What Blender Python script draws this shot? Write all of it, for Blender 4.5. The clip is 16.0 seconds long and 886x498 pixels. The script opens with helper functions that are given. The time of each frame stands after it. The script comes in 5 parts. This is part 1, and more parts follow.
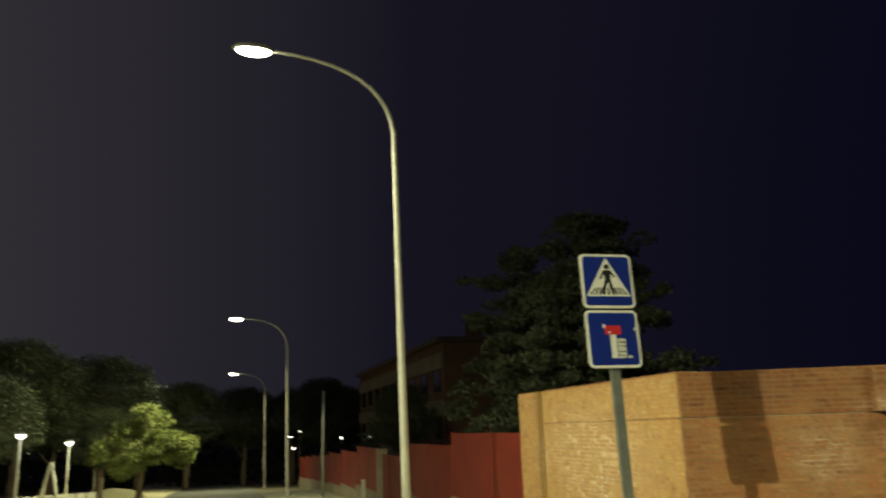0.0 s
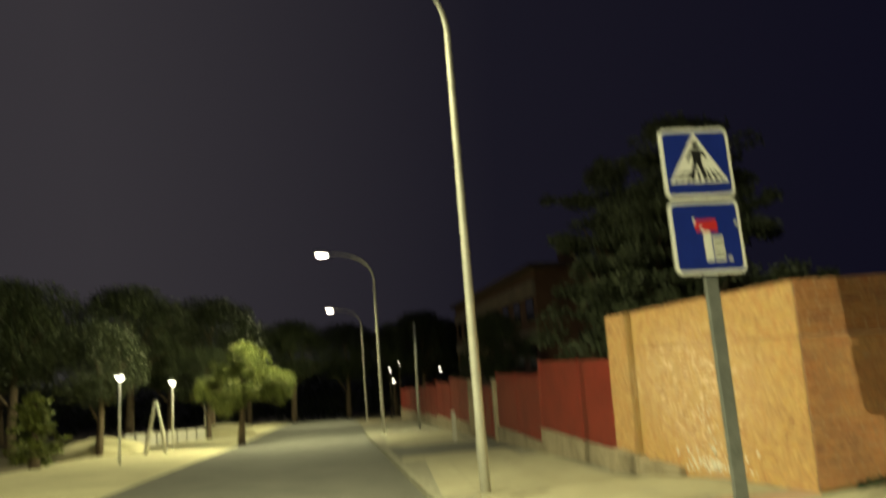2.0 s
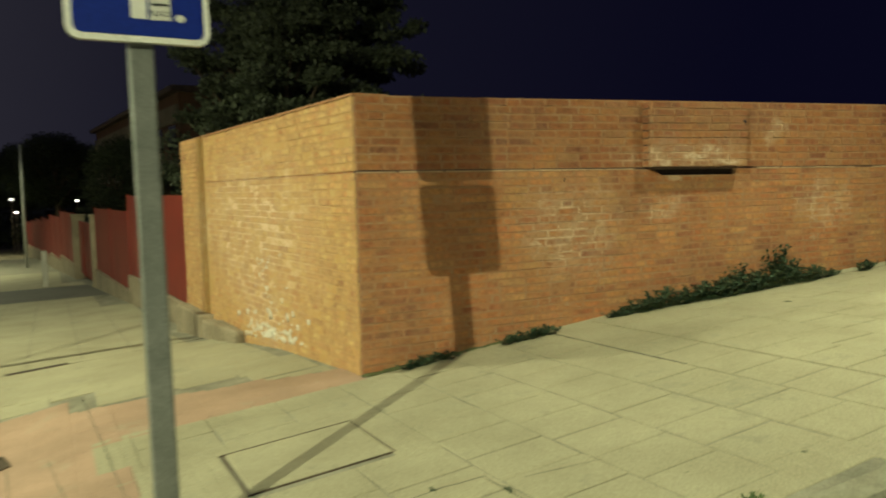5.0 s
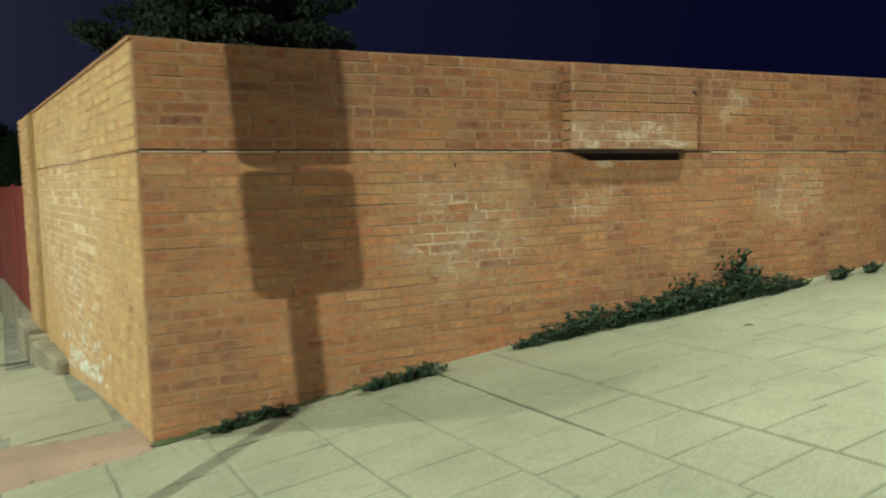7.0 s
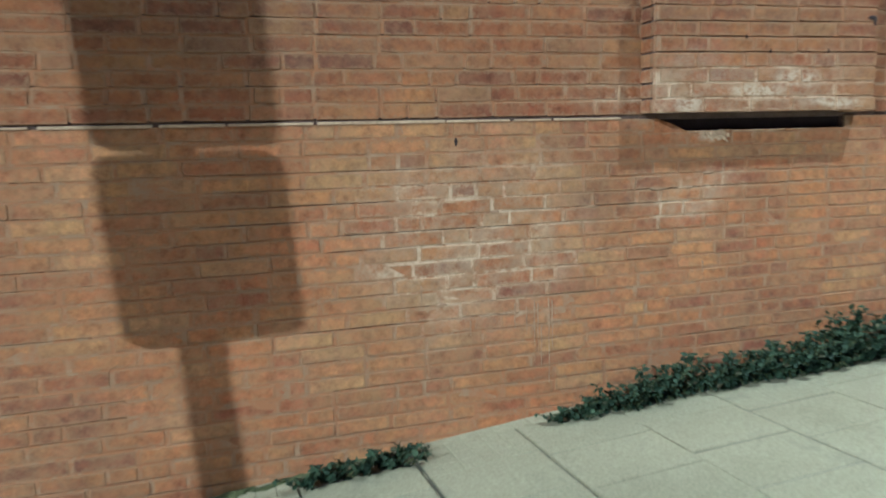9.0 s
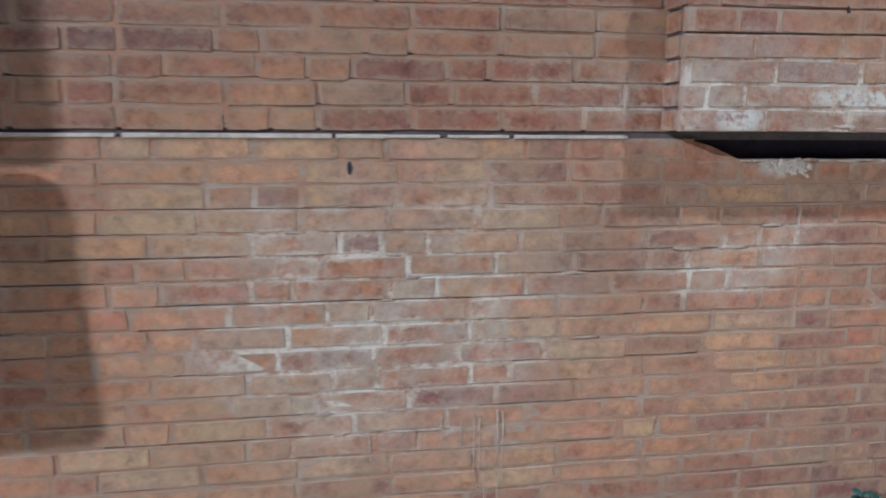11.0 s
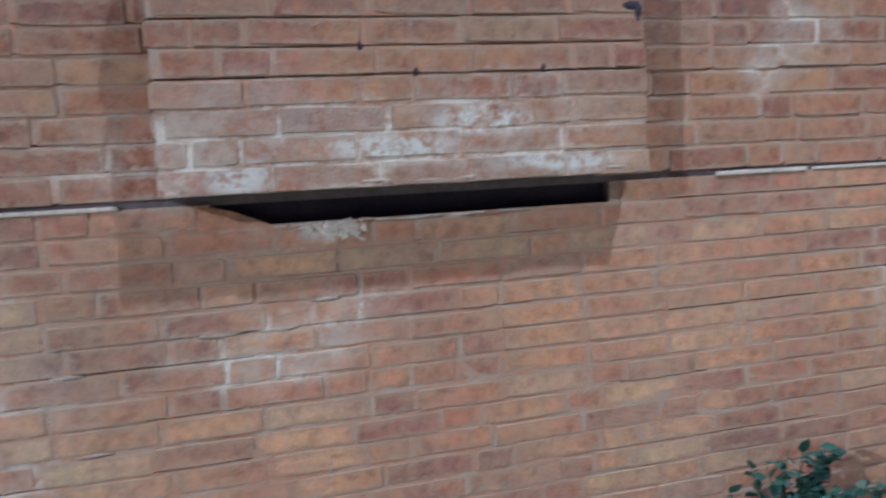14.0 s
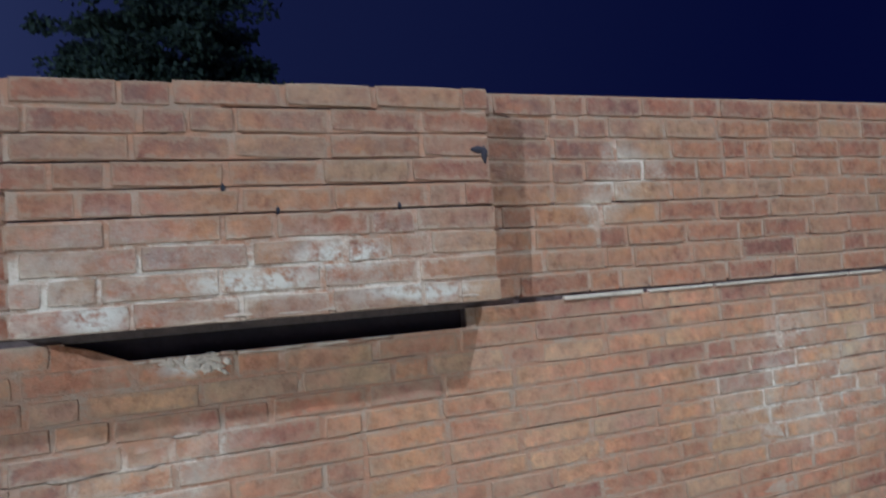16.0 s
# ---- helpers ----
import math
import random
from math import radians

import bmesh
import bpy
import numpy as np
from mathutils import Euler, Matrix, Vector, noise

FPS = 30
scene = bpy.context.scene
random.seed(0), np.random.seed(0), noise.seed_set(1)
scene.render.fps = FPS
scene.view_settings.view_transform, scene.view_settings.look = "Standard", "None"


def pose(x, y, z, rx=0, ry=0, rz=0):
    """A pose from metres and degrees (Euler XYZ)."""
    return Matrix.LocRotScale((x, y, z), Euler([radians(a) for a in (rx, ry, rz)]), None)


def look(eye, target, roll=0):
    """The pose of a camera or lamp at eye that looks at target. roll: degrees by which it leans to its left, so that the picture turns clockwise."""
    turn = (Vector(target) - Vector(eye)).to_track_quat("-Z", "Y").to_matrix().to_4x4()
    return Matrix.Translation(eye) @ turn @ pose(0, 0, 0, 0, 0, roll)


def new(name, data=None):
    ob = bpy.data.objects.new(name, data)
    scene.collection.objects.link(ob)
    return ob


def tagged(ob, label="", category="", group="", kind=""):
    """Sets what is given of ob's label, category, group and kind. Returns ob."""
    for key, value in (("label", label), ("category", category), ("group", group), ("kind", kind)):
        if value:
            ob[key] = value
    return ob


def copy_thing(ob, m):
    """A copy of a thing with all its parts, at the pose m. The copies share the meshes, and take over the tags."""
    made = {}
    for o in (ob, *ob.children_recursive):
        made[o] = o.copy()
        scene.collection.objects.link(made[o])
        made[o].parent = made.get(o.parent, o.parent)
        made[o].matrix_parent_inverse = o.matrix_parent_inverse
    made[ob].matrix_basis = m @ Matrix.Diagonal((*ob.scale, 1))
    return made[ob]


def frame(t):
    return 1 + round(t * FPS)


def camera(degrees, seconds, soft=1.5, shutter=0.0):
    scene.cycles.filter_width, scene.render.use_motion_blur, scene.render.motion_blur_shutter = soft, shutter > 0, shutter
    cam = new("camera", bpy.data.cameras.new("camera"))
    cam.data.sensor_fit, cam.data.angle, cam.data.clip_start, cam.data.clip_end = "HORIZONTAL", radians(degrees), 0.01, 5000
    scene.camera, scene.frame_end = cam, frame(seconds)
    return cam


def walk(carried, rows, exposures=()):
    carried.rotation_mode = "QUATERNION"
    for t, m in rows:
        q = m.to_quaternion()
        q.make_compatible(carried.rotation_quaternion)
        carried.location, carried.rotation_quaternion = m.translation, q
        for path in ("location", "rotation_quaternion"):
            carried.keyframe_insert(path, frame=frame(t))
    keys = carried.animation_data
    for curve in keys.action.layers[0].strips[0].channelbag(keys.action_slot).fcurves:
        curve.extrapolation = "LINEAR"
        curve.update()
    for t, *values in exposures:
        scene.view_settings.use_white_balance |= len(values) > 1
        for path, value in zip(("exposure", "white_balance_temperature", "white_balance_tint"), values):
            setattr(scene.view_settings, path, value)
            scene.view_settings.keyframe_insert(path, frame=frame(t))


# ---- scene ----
cam = camera(60.6, 16.0, 1.9, 0.7)
PATH = [
    (0, (0.758, 0.49, 2.432), (1.153, 2.395, 2.893), -1.9),
    (0.5, (1.0, 0.964, 2.424), (1.247, 2.887, 2.925), -1.9),
    (1, (1.131, 1.312, 2.423), (1.298, 3.239, 2.93), -1.9),
    (1.5, (1.347, 1.682, 2.422), (1.478, 3.611, 2.93), -2.3),
    (2, (1.535, 2.062, 2.417), (1.678, 4.035, 2.715), -3.7),
    (2.5, (1.879, 2.477, 2.288), (2.256, 4.441, 2.265), -3.1),
    (2.6, (1.985, 2.586, 2.279), (2.387, 4.545, 2.235), -2.7),
    (3, (2.264, 2.865, 2.309), (2.776, 4.796, 2.216), -3.1),
    (3.5, (2.595, 3.302, 2.275), (3.251, 5.186, 2.13), -2.6),
    (4, (3.0, 3.767, 2.284), (3.78, 5.601, 2.119), -2.3),
    (4.5, (3.354, 4.001, 2.299), (4.165, 5.823, 2.139), -2.0),
    (5, (3.731, 4.378, 2.327), (4.649, 6.147, 2.165), -1.3),
    (5.2, (3.869, 4.527, 2.321), (4.817, 6.28, 2.155), -1.3),
    (7.3, (5.506, 5.767, 2.276), (6.511, 7.485, 2.085), -1.1),
    (7.5, (5.684, 5.883, 2.301), (6.671, 7.608, 2.081), -0.5),
    (8, (6.042, 6.255, 2.334), (6.975, 8.008, 2.095), 0.0),
    (8.2, (6.226, 6.38, 2.307), (7.081, 8.173, 2.076), -0.5),
    (10.3, (7.495, 7.58, 2.489), (7.912, 9.509, 2.167), 0.1),
    (10.5, (7.595, 7.689, 2.473), (7.98, 9.627, 2.164), 0.4),
    (11, (7.832, 7.866, 2.493), (8.162, 9.812, 2.17), 0.4),
    (11.5, (8.11, 7.946, 2.519), (8.345, 9.899, 2.158), 0.6),
    (12, (8.284, 8.051, 2.489), (8.553, 10.003, 2.146), 0.3),
    (12.5, (8.493, 8.117, 2.515), (8.834, 10.061, 2.194), -1.1),
    (13, (8.795, 8.087, 2.548), (9.099, 10.037, 2.224), -1.7),
    (13.5, (8.955, 8.038, 2.508), (9.33, 9.985, 2.244), -2.4),
    (14, (9.012, 8.014, 2.495), (9.552, 9.931, 2.306), -3.1),
    (14.5, (9.031, 7.982, 2.496), (9.72, 9.856, 2.378), -3.3),
    (15, (9.069, 7.939, 2.523), (9.892, 9.761, 2.452), -4.0),
    (15.5, (9.063, 7.922, 2.56), (9.938, 9.72, 2.547), -3.8),
    (16, (9.034, 7.901, 2.544), (9.883, 9.709, 2.63), -4.1),
]
EXPOSURES = [(0, -0.6, 6300, 6), (1.5, -0.5, 6450, 6), (2.3, -0.26, 6750, 4), (3.6, -0.3, 6300, 4), (5.2, -0.4, 5900, 4), (7.4, -0.17, 4650, 11), (8.2, -0.09, 4480, 16), (10.3, 0.03, 3900, 27), (11.5, -0.02, 3740, 27), (12.5, 0.0, 3720, 25), (13.5, -0.02, 3680, 27), (16, -0.05, 3740, 24)]
walk(cam, [(t, look(eye, aim, roll)) for t, eye, aim, roll in PATH], EXPOSURES)

# ---- night sky and street lamps' light ----
LAMP_COLOUR = (1.0, 0.95, 0.52)
LAMP_HEADS = {"a": ((-10.9, -3.0, 10.85), 14800), "b": ((12.2, 6.6, 9.9), 275), "c": ((0.0, 14.4, 9.75), 1480),
              "d": ((-2.0, 42.0, 8.5), 4700), "e": ((-3.95, 69.5, 7.7), 3000)}

world = bpy.data.worlds.new("night_sky")
scene.world = world
world.use_nodes = True
wn, wl = world.node_tree.nodes, world.node_tree.links
wn.clear()
w_out, w_bg = wn.new("ShaderNodeOutputWorld"), wn.new("ShaderNodeBackground")
w_geo, w_sep = wn.new("ShaderNodeTexCoord"), wn.new("ShaderNodeSeparateXYZ")
w_ramp = wn.new("ShaderNodeValToRGB")
w_map = wn.new("ShaderNodeMapRange")
w_map.inputs["From Min"].default_value, w_map.inputs["From Max"].default_value = -0.35, 0.75
wl.new(w_geo.outputs["Generated"], w_sep.inputs[0])
wl.new(w_sep.outputs["X"], w_map.inputs["Value"])
wl.new(w_map.outputs[0], w_ramp.inputs[0])
w_ramp.color_ramp.elements[0].color = (0.046, 0.040, 0.049, 1)
w_ramp.color_ramp.elements[1].color = (0.0036, 0.0032, 0.0122, 1)
mid = w_ramp.color_ramp.elements.new(0.45)
mid.color = (0.0122, 0.0108, 0.0200, 1)
wl.new(w_ramp.outputs[0], w_bg.inputs["Color"])
w_bg.inputs["Strength"].default_value = 1.0
wl.new(w_bg.outputs[0], w_out.inputs[0])

for key, (place, watts) in LAMP_HEADS.items():
    lamp = bpy.data.lights.new("lamp_light", "AREA")
    lamp.shape, lamp.size, lamp.energy, lamp.color = "DISK", 0.17, watts, LAMP_COLOUR
    if key == "b":
        lamp.spread = radians(78)  # a narrow-beam lantern
    ob = new("lamp_light", lamp)
    ob.location = Vector(place) - Vector((0, 0, 0.16))
    # the lanterns are tipped towards the road
    ob.rotation_euler = (0, radians({"b": 10, "c": 18, "d": 42, "e": 30}.get(key, 0)), 0)


# ---- materials ----
def nodes_of(name):
    m = bpy.data.materials.new(name)
    m.use_nodes = True
    n, l = m.node_tree.nodes, m.node_tree.links
    return m, n, l, n["Principled BSDF"]


def ramp(n, stops):
    r = n.new("ShaderNodeValToRGB")
    e = r.color_ramp.elements
    e[0].position, e[0].color = stops[0][0], (*stops[0][1], 1)
    e[1].position, e[1].color = stops[-1][0], (*stops[-1][1], 1)
    for p, c in stops[1:-1]:
        e.new(p).color = (*c, 1)
    return r


def noise_tex(n, l, scale, detail=6, rough=0.6, vec=None):
    t = n.new("ShaderNodeTexNoise")
    t.inputs["Scale"].default_value, t.inputs["Detail"].default_value, t.inputs["Roughness"].default_value = scale, detail, rough
    if vec is None:
        vec = n.new("ShaderNodeNewGeometry").outputs["Position"]
    l.new(vec, t.inputs["Vector"])
    return t


def mixed(n, l, fac, a, b, mode="MIX"):
    m = n.new("ShaderNodeMix")
    m.data_type, m.blend_type = "RGBA", mode
    for sock, v in ((m.inputs["Factor"], fac), (m.inputs["A"], a), (m.inputs["B"], b)):
        if isinstance(v, (int, float)):
            sock.default_value = v
        elif isinstance(v, tuple):
            sock.default_value = (*v, 1)
        else:
            l.new(v, sock)
    return m.outputs["Result"]


def bump(n, l, bsdf, height, strength, dist):
    b = n.new("ShaderNodeBump")
    b.inputs["Strength"].default_value, b.inputs["Distance"].default_value = strength, dist
    l.new(height, b.inputs["Height"])
    l.new(b.outputs[0], bsdf.inputs["Normal"])


def surface(name, low, high, scale=6, fine=60, rough=0.85, metal=0.0, relief=0.4, depth=0.01, spots=None):
    """A surface with stains at one scale and grain at a finer one."""
    m, n, l, bsdf = nodes_of(name)
    big, small = noise_tex(n, l, scale), noise_tex(n, l, fine, 4, 0.7)
    r = ramp(n, [(0.3, low), (0.72, high)])
    l.new(big.outputs[0], r.inputs[0])
    g = ramp(n, [(0.25, (0.72, 0.72, 0.72)), (0.75, (1.2, 1.2, 1.2))])
    l.new(small.outputs[0], g.inputs[0])
    col = mixed(n, l, 1.0, r.outputs[0], g.outputs[0], "MULTIPLY")
    if spots:
        s = noise_tex(n, l, spots[1], 5, 0.7)
        sr = ramp(n, [(spots[2], (0, 0, 0)), (spots[2] + 0.2, (1, 1, 1))])
        l.new(s.outputs[0], sr.inputs[0])
        col = mixed(n, l, sr.outputs[0], col, spots[0])
    l.new(col, bsdf.inputs["Base Color"])
    bsdf.inputs["Roughness"].default_value, bsdf.inputs["Metallic"].default_value = rough, metal
    if relief:
        bump(n, l, bsdf, small.outputs[0], relief, depth)
    return m


def paint(name, colour, rough=0.5, metal=0.0, wear=0.12):
    low = tuple(c * (1 - wear) for c in colour)
    return surface(name, low, colour, 9, 80, rough, metal, 0.08, 0.002)


def lime_mask(n, l, patches=None, stray=1.0):
    """White lime bloom: patches of their own shape on the masonry."""
    pos = n.new("ShaderNodeNewGeometry").outputs["Position"]
    wander = noise_tex(n, l, 2.6, 4, 0.65)
    off = n.new("ShaderNodeVectorMath")
    off.operation = "MULTIPLY_ADD"
    l.new(wander.outputs["Color"], off.inputs[0])
    off.inputs[1].default_value, off.inputs[2].default_value = tuple(stray * v for v in (0.9, 0.9, 0.55)), tuple(-stray * v for v in (0.45, 0.45, 0.275))
    add = n.new("ShaderNodeVectorMath")
    l.new(pos, add.inputs[0])
    l.new(off.outputs[0], add.inputs[1])
    pos = add.outputs[0]
    total = None
    for cx, cy, cz, rx, ry, rz in patches or LIME:
        mp = n.new("ShaderNodeVectorMath")
        mp.operation = "SUBTRACT"
        l.new(pos, mp.inputs[0])
        mp.inputs[1].default_value = (cx, cy, cz)
        dv = n.new("ShaderNodeVectorMath")
        dv.operation = "DIVIDE"
        l.new(mp.outputs[0], dv.inputs[0])
        dv.inputs[1].default_value = (rx, ry, rz)
        ln = n.new("ShaderNodeVectorMath")
        ln.operation = "LENGTH"
        l.new(dv.outputs[0], ln.inputs[0])
        mr = n.new("ShaderNodeMapRange")
        mr.inputs["From Min"].default_value, mr.inputs["From Max"].default_value = 1.2, 0.45
        l.new(ln.outputs["Value"], mr.inputs["Value"])
        if total is None:
            total = mr.outputs[0]
        else:
            mx = n.new("ShaderNodeMath")
            mx.operation = "MAXIMUM"
            l.new(total, mx.inputs[0])
            l.new(mr.outputs[0], mx.inputs[1])
            total = mx.outputs[0]
    return total


# the last, widest lime patch also paints the side wall's lamp brightness in
LIME = [(8.0, 10.03, 1.93, 0.62, 1, 0.42), (9.35, 9.92, 2.58, 0.85, 1, 0.2), (9.05, 9.92, 2.52, 0.2, 1, 0.11), (9.15, 10.03, 2.1, 0.35, 1, 0.13),
        (11.6, 10.03, 2.05, 0.5, 1, 0.28), (5.8, 12.5, 1.0, 1.3, 0.9, 0.4), (5.78, 13.0, 1.6, 1.3, 1.4, 0.7), (10.75, 10.03, 2.88, 0.16, 1, 0.12), (5.75, 12.9, 1.9, 1.3, 2.2, 0.9)]
CRUST = [(9.055, 9.91, 2.515, 0.085, 1, 0.055), (9.66, 9.91, 2.635, 0.16, 1, 0.05), (9.42, 9.91, 2.575, 0.20, 1, 0.045), (9.9, 9.91, 2.52, 0.2, 1, 0.03), (9.27, 10.03, 2.37, 0.09, 1, 0.03)]
GRIME = [(6.1, 10.03, 1.30, 0.6, 1, 0.6), (8.72, 10.03, 2.15, 0.28, 1, 0.22), (9.6, 10.03, 1.5, 0.4, 1, 0.2), (7.2, 10.03, 2.85, 0.7, 1, 0.25), (9.3, 9.92, 2.98, 0.8, 1, 0.16), (10.45, 10.03, 2.98, 0.4, 1, 0.14)]


def maths(n, l, op, a, b=0.0):
    m = n.new("ShaderNodeMath")
    m.operation = op
    for sock, v in zip(m.inputs, (a, b)):
        if isinstance(v, (int, float)):
            sock.default_value = v
        else:
            l.new(v, sock)
    return m.outputs[0]


def brick_material(name, per_object, wash=0.0, shade=(1, 1, 1)):
    m, n, l, bsdf = nodes_of(name)
    rnd = n.new("ShaderNodeObjectInfo").outputs["Random"] if per_object else n.new("ShaderNodeNewGeometry").outputs["Random Per Island"]
    tone = ramp(n, [(0.0, (0.28, 0.105, 0.06)), (0.13, (0.37, 0.14, 0.061)), (0.35, (0.43, 0.17, 0.066)), (0.6, (0.47, 0.20, 0.076)), (0.8, (0.485, 0.222, 0.09)),
                    (0.93, (0.50, 0.262, 0.118)), (1.0, (0.40, 0.212, 0.112))])
    l.new(rnd, tone.inputs[0])
    big, small, grain = noise_tex(n, l, 1.6, 4), noise_tex(n, l, 22, 7, 0.7), noise_tex(n, l, 150, 4, 0.75)
    br = ramp(n, [(0.3, tuple(v * s for v, s in zip((0.72, 0.70, 0.68), shade))), (0.7, tuple(v * s for v, s in zip((1.12, 1.1, 1.06), shade)))])
    l.new(big.outputs[0], br.inputs[0])
    col = mixed(n, l, 0.85, tone.outputs[0], br.outputs[0], "MULTIPLY")
    # broad tan drifts of old cement dust
    dust = noise_tex(n, l, 1.1, 6, 0.7)
    du_r = ramp(n, [(0.46, (0, 0, 0)), (0.66, (0.40 if wash else 0.10,) * 3)])
    l.new(dust.outputs[0], du_r.inputs[0])
    col = mixed(n, l, du_r.outputs[0], col, (0.52, 0.305, 0.14))
    # sooty purple-brown weathering in broad drifts
    drift = noise_tex(n, l, 2.3, 7, 0.7)
    dr = ramp(n, [(0.50, (0, 0, 0)), (0.74, (0.6, 0.6, 0.6))])
    l.new(drift.outputs[0], dr.inputs[0])
    col = mixed(n, l, dr.outputs[0], col, (0.21, 0.10, 0.066))
    # tan and rosy firing tints that wander over the wall
    tint = noise_tex(n, l, 3.4, 5, 0.65)
    tr = ramp(n, [(0.34, (0.96, 0.84, 0.92)), (0.5, (1, 1, 1)), (0.64, (1.03, 1.12, 1.02))])
    l.new(tint.outputs[0], tr.inputs[0])
    col = mixed(n, l, 1.0, col, tr.outputs[0], "MULTIPLY")
    sr = ramp(n, [(0.28, (0.52, 0.46, 0.48)), (0.5, (1, 1, 1)), (0.72, (1.34, 1.33, 1.28))])
    l.new(small.outputs[0], sr.inputs[0])
    col = mixed(n, l, 1.0, col, sr.outputs[0], "MULTIPLY")
    # dark soot stains, each with a shape of its own
    soot = noise_tex(n, l, 9, 8, 0.8)
    so = ramp(n, [(0.36, (0, 0, 0)), (0.58, (0.62, 0.62, 0.62))])
    l.new(soot.outputs[0], so.inputs[0])
    col = mixed(n, l, maths(n, l, "MULTIPLY", so.outputs[0], lime_mask(n, l, GRIME)), col, (0.15, 0.075, 0.055))
    # grey cement smears over the faces
    smear = noise_tex(n, l, 6.5, 8, 0.8)
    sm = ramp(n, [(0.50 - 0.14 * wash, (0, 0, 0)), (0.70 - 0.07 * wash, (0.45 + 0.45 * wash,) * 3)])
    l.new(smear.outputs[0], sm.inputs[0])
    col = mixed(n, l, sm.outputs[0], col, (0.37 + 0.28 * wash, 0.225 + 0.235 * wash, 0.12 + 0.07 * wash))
    blot = noise_tex(n, l, 15, 8, 0.85)
    bl = ramp(n, [(0.46, (0, 0, 0)), (0.68, (0.48, 0.48, 0.48))])
    l.new(blot.outputs[0], bl.inputs[0])
    col = mixed(n, l, bl.outputs[0], col, (0.40, 0.215, 0.11))
    # mortar dragged ragged over the edges of each brick
    uv = n.new("ShaderNodeSeparateXYZ")
    l.new(n.new("ShaderNodeTexCoord").outputs["UV"], uv.inputs[0])
    du = maths(n, l, "MULTIPLY", maths(n, l, "SUBTRACT", 0.5, maths(n, l, "ABSOLUTE", uv.outputs["X"])), 0.24)
    dv = maths(n, l, "MULTIPLY", maths(n, l, "SUBTRACT", 0.5, maths(n, l, "ABSOLUTE", uv.outputs["Y"])), 0.058)
    rag = noise_tex(n, l, 34, 6, 0.75)
    d = maths(n, l, "SUBTRACT", maths(n, l, "MINIMUM", du, dv), maths(n, l, "MULTIPLY", maths(n, l, "SUBTRACT", rag.outputs[0], 0.42), 0.075))
    em = n.new("ShaderNodeMapRange")
    em.inputs["From Min"].default_value, em.inputs["From Max"].default_value = 0.006, 0.0
    l.new(d, em.inputs["Value"])
    patchy = noise_tex(n, l, 4.5, 5, 0.7)
    pr = ramp(n, [(0.44, (0, 0, 0)), (0.60, (1, 1, 1))])
    l.new(patchy.outputs[0], pr.inputs[0])
    lime = maths(n, l, "MULTIPLY", lime_mask(n, l), pr.outputs[0])
    # thin grey lime wash over the faces within the bloom
    veil = noise_tex(n, l, 8, 8, 0.8)
    ve = ramp(n, [(0.42, (0, 0, 0)), (0.60, (0.62, 0.62, 0.62))])
    l.new(veil.outputs[0], ve.inputs[0])
    col = mixed(n, l, maths(n, l, "MULTIPLY", ve.outputs[0], lime_mask(n, l)), col, (0.50, 0.37, 0.26))
    edge_col = mixed(n, l, lime, (0.36, 0.215, 0.115), (0.64, 0.46, 0.305))
    col = mixed(n, l, maths(n, l, "MULTIPLY", em.outputs[0], 0.6), col, edge_col)
    spots = noise_tex(n, l, 11, 7, 0.8)
    sp = ramp(n, [(0.50, (0, 0, 0)), (0.66, (1, 1, 1))])
    l.new(spots.outputs[0], sp.inputs[0])
    col = mixed(n, l, maths(n, l, "MULTIPLY", maths(n, l, "MULTIPLY", sp.outputs[0], lime), 0.6), col, (0.64, 0.455, 0.30))
    crust = noise_tex(n, l, 26, 6, 0.75)
    cr = ramp(n, [(0.40, (0, 0, 0)), (0.54, (0.9, 0.9, 0.9))])
    l.new(crust.outputs[0], cr.inputs[0])
    col = mixed(n, l, maths(n, l, "MULTIPLY", cr.outputs[0], lime_mask(n, l, CRUST, 0.12)), col, (0.66, 0.52, 0.39))
    l.new(col, bsdf.inputs["Base Color"])
    bsdf.inputs["Roughness"].default_value = 0.92
    h = maths(n, l, "ADD", maths(n, l, "MULTIPLY", small.outputs[0], 1.6), maths(n, l, "MULTIPLY", grain.outputs[0], 0.5))
    bump(n, l, bsdf, h, 0.6, 0.008)
    return m


def mortar_material(name, low, high, brick_dust=(0.42, 0.185, 0.08)):
    m, n, l, bsdf = nodes_of(name)
    big, small = noise_tex(n, l, 2.5, 5), noise_tex(n, l, 90, 5, 0.7)
    r = ramp(n, [(0.3, low), (0.7, high)])
    l.new(big.outputs[0], r.inputs[0])
    hide = noise_tex(n, l, 13, 7, 0.75)
    hr = ramp(n, [(0.40, (0, 0, 0)), (0.56, (0.9, 0.9, 0.9))])
    l.new(hide.outputs[0], hr.inputs[0])
    rubbed = mixed(n, l, hr.outputs[0], r.outputs[0], brick_dust)
    spots = noise_tex(n, l, 7, 6, 0.8)
    sp = ramp(n, [(0.42, (0, 0, 0)), (0.56, (0.9, 0.9, 0.9))])
    l.new(spots.outputs[0], sp.inputs[0])
    k = n.new("ShaderNodeMath")
    k.operation = "MULTIPLY"
    l.new(sp.outputs[0], k.inputs[0])
    l.new(lime_mask(n, l), k.inputs[1])
    col = mixed(n, l, k.outputs[0], rubbed, (0.74, 0.56, 0.40))
    l.new(col, bsdf.inputs["Base Color"])
    bsdf.inputs["Roughness"].default_value = 0.95
    bump(n, l, bsdf, small.outputs[0], 0.7, 0.008)
    return m


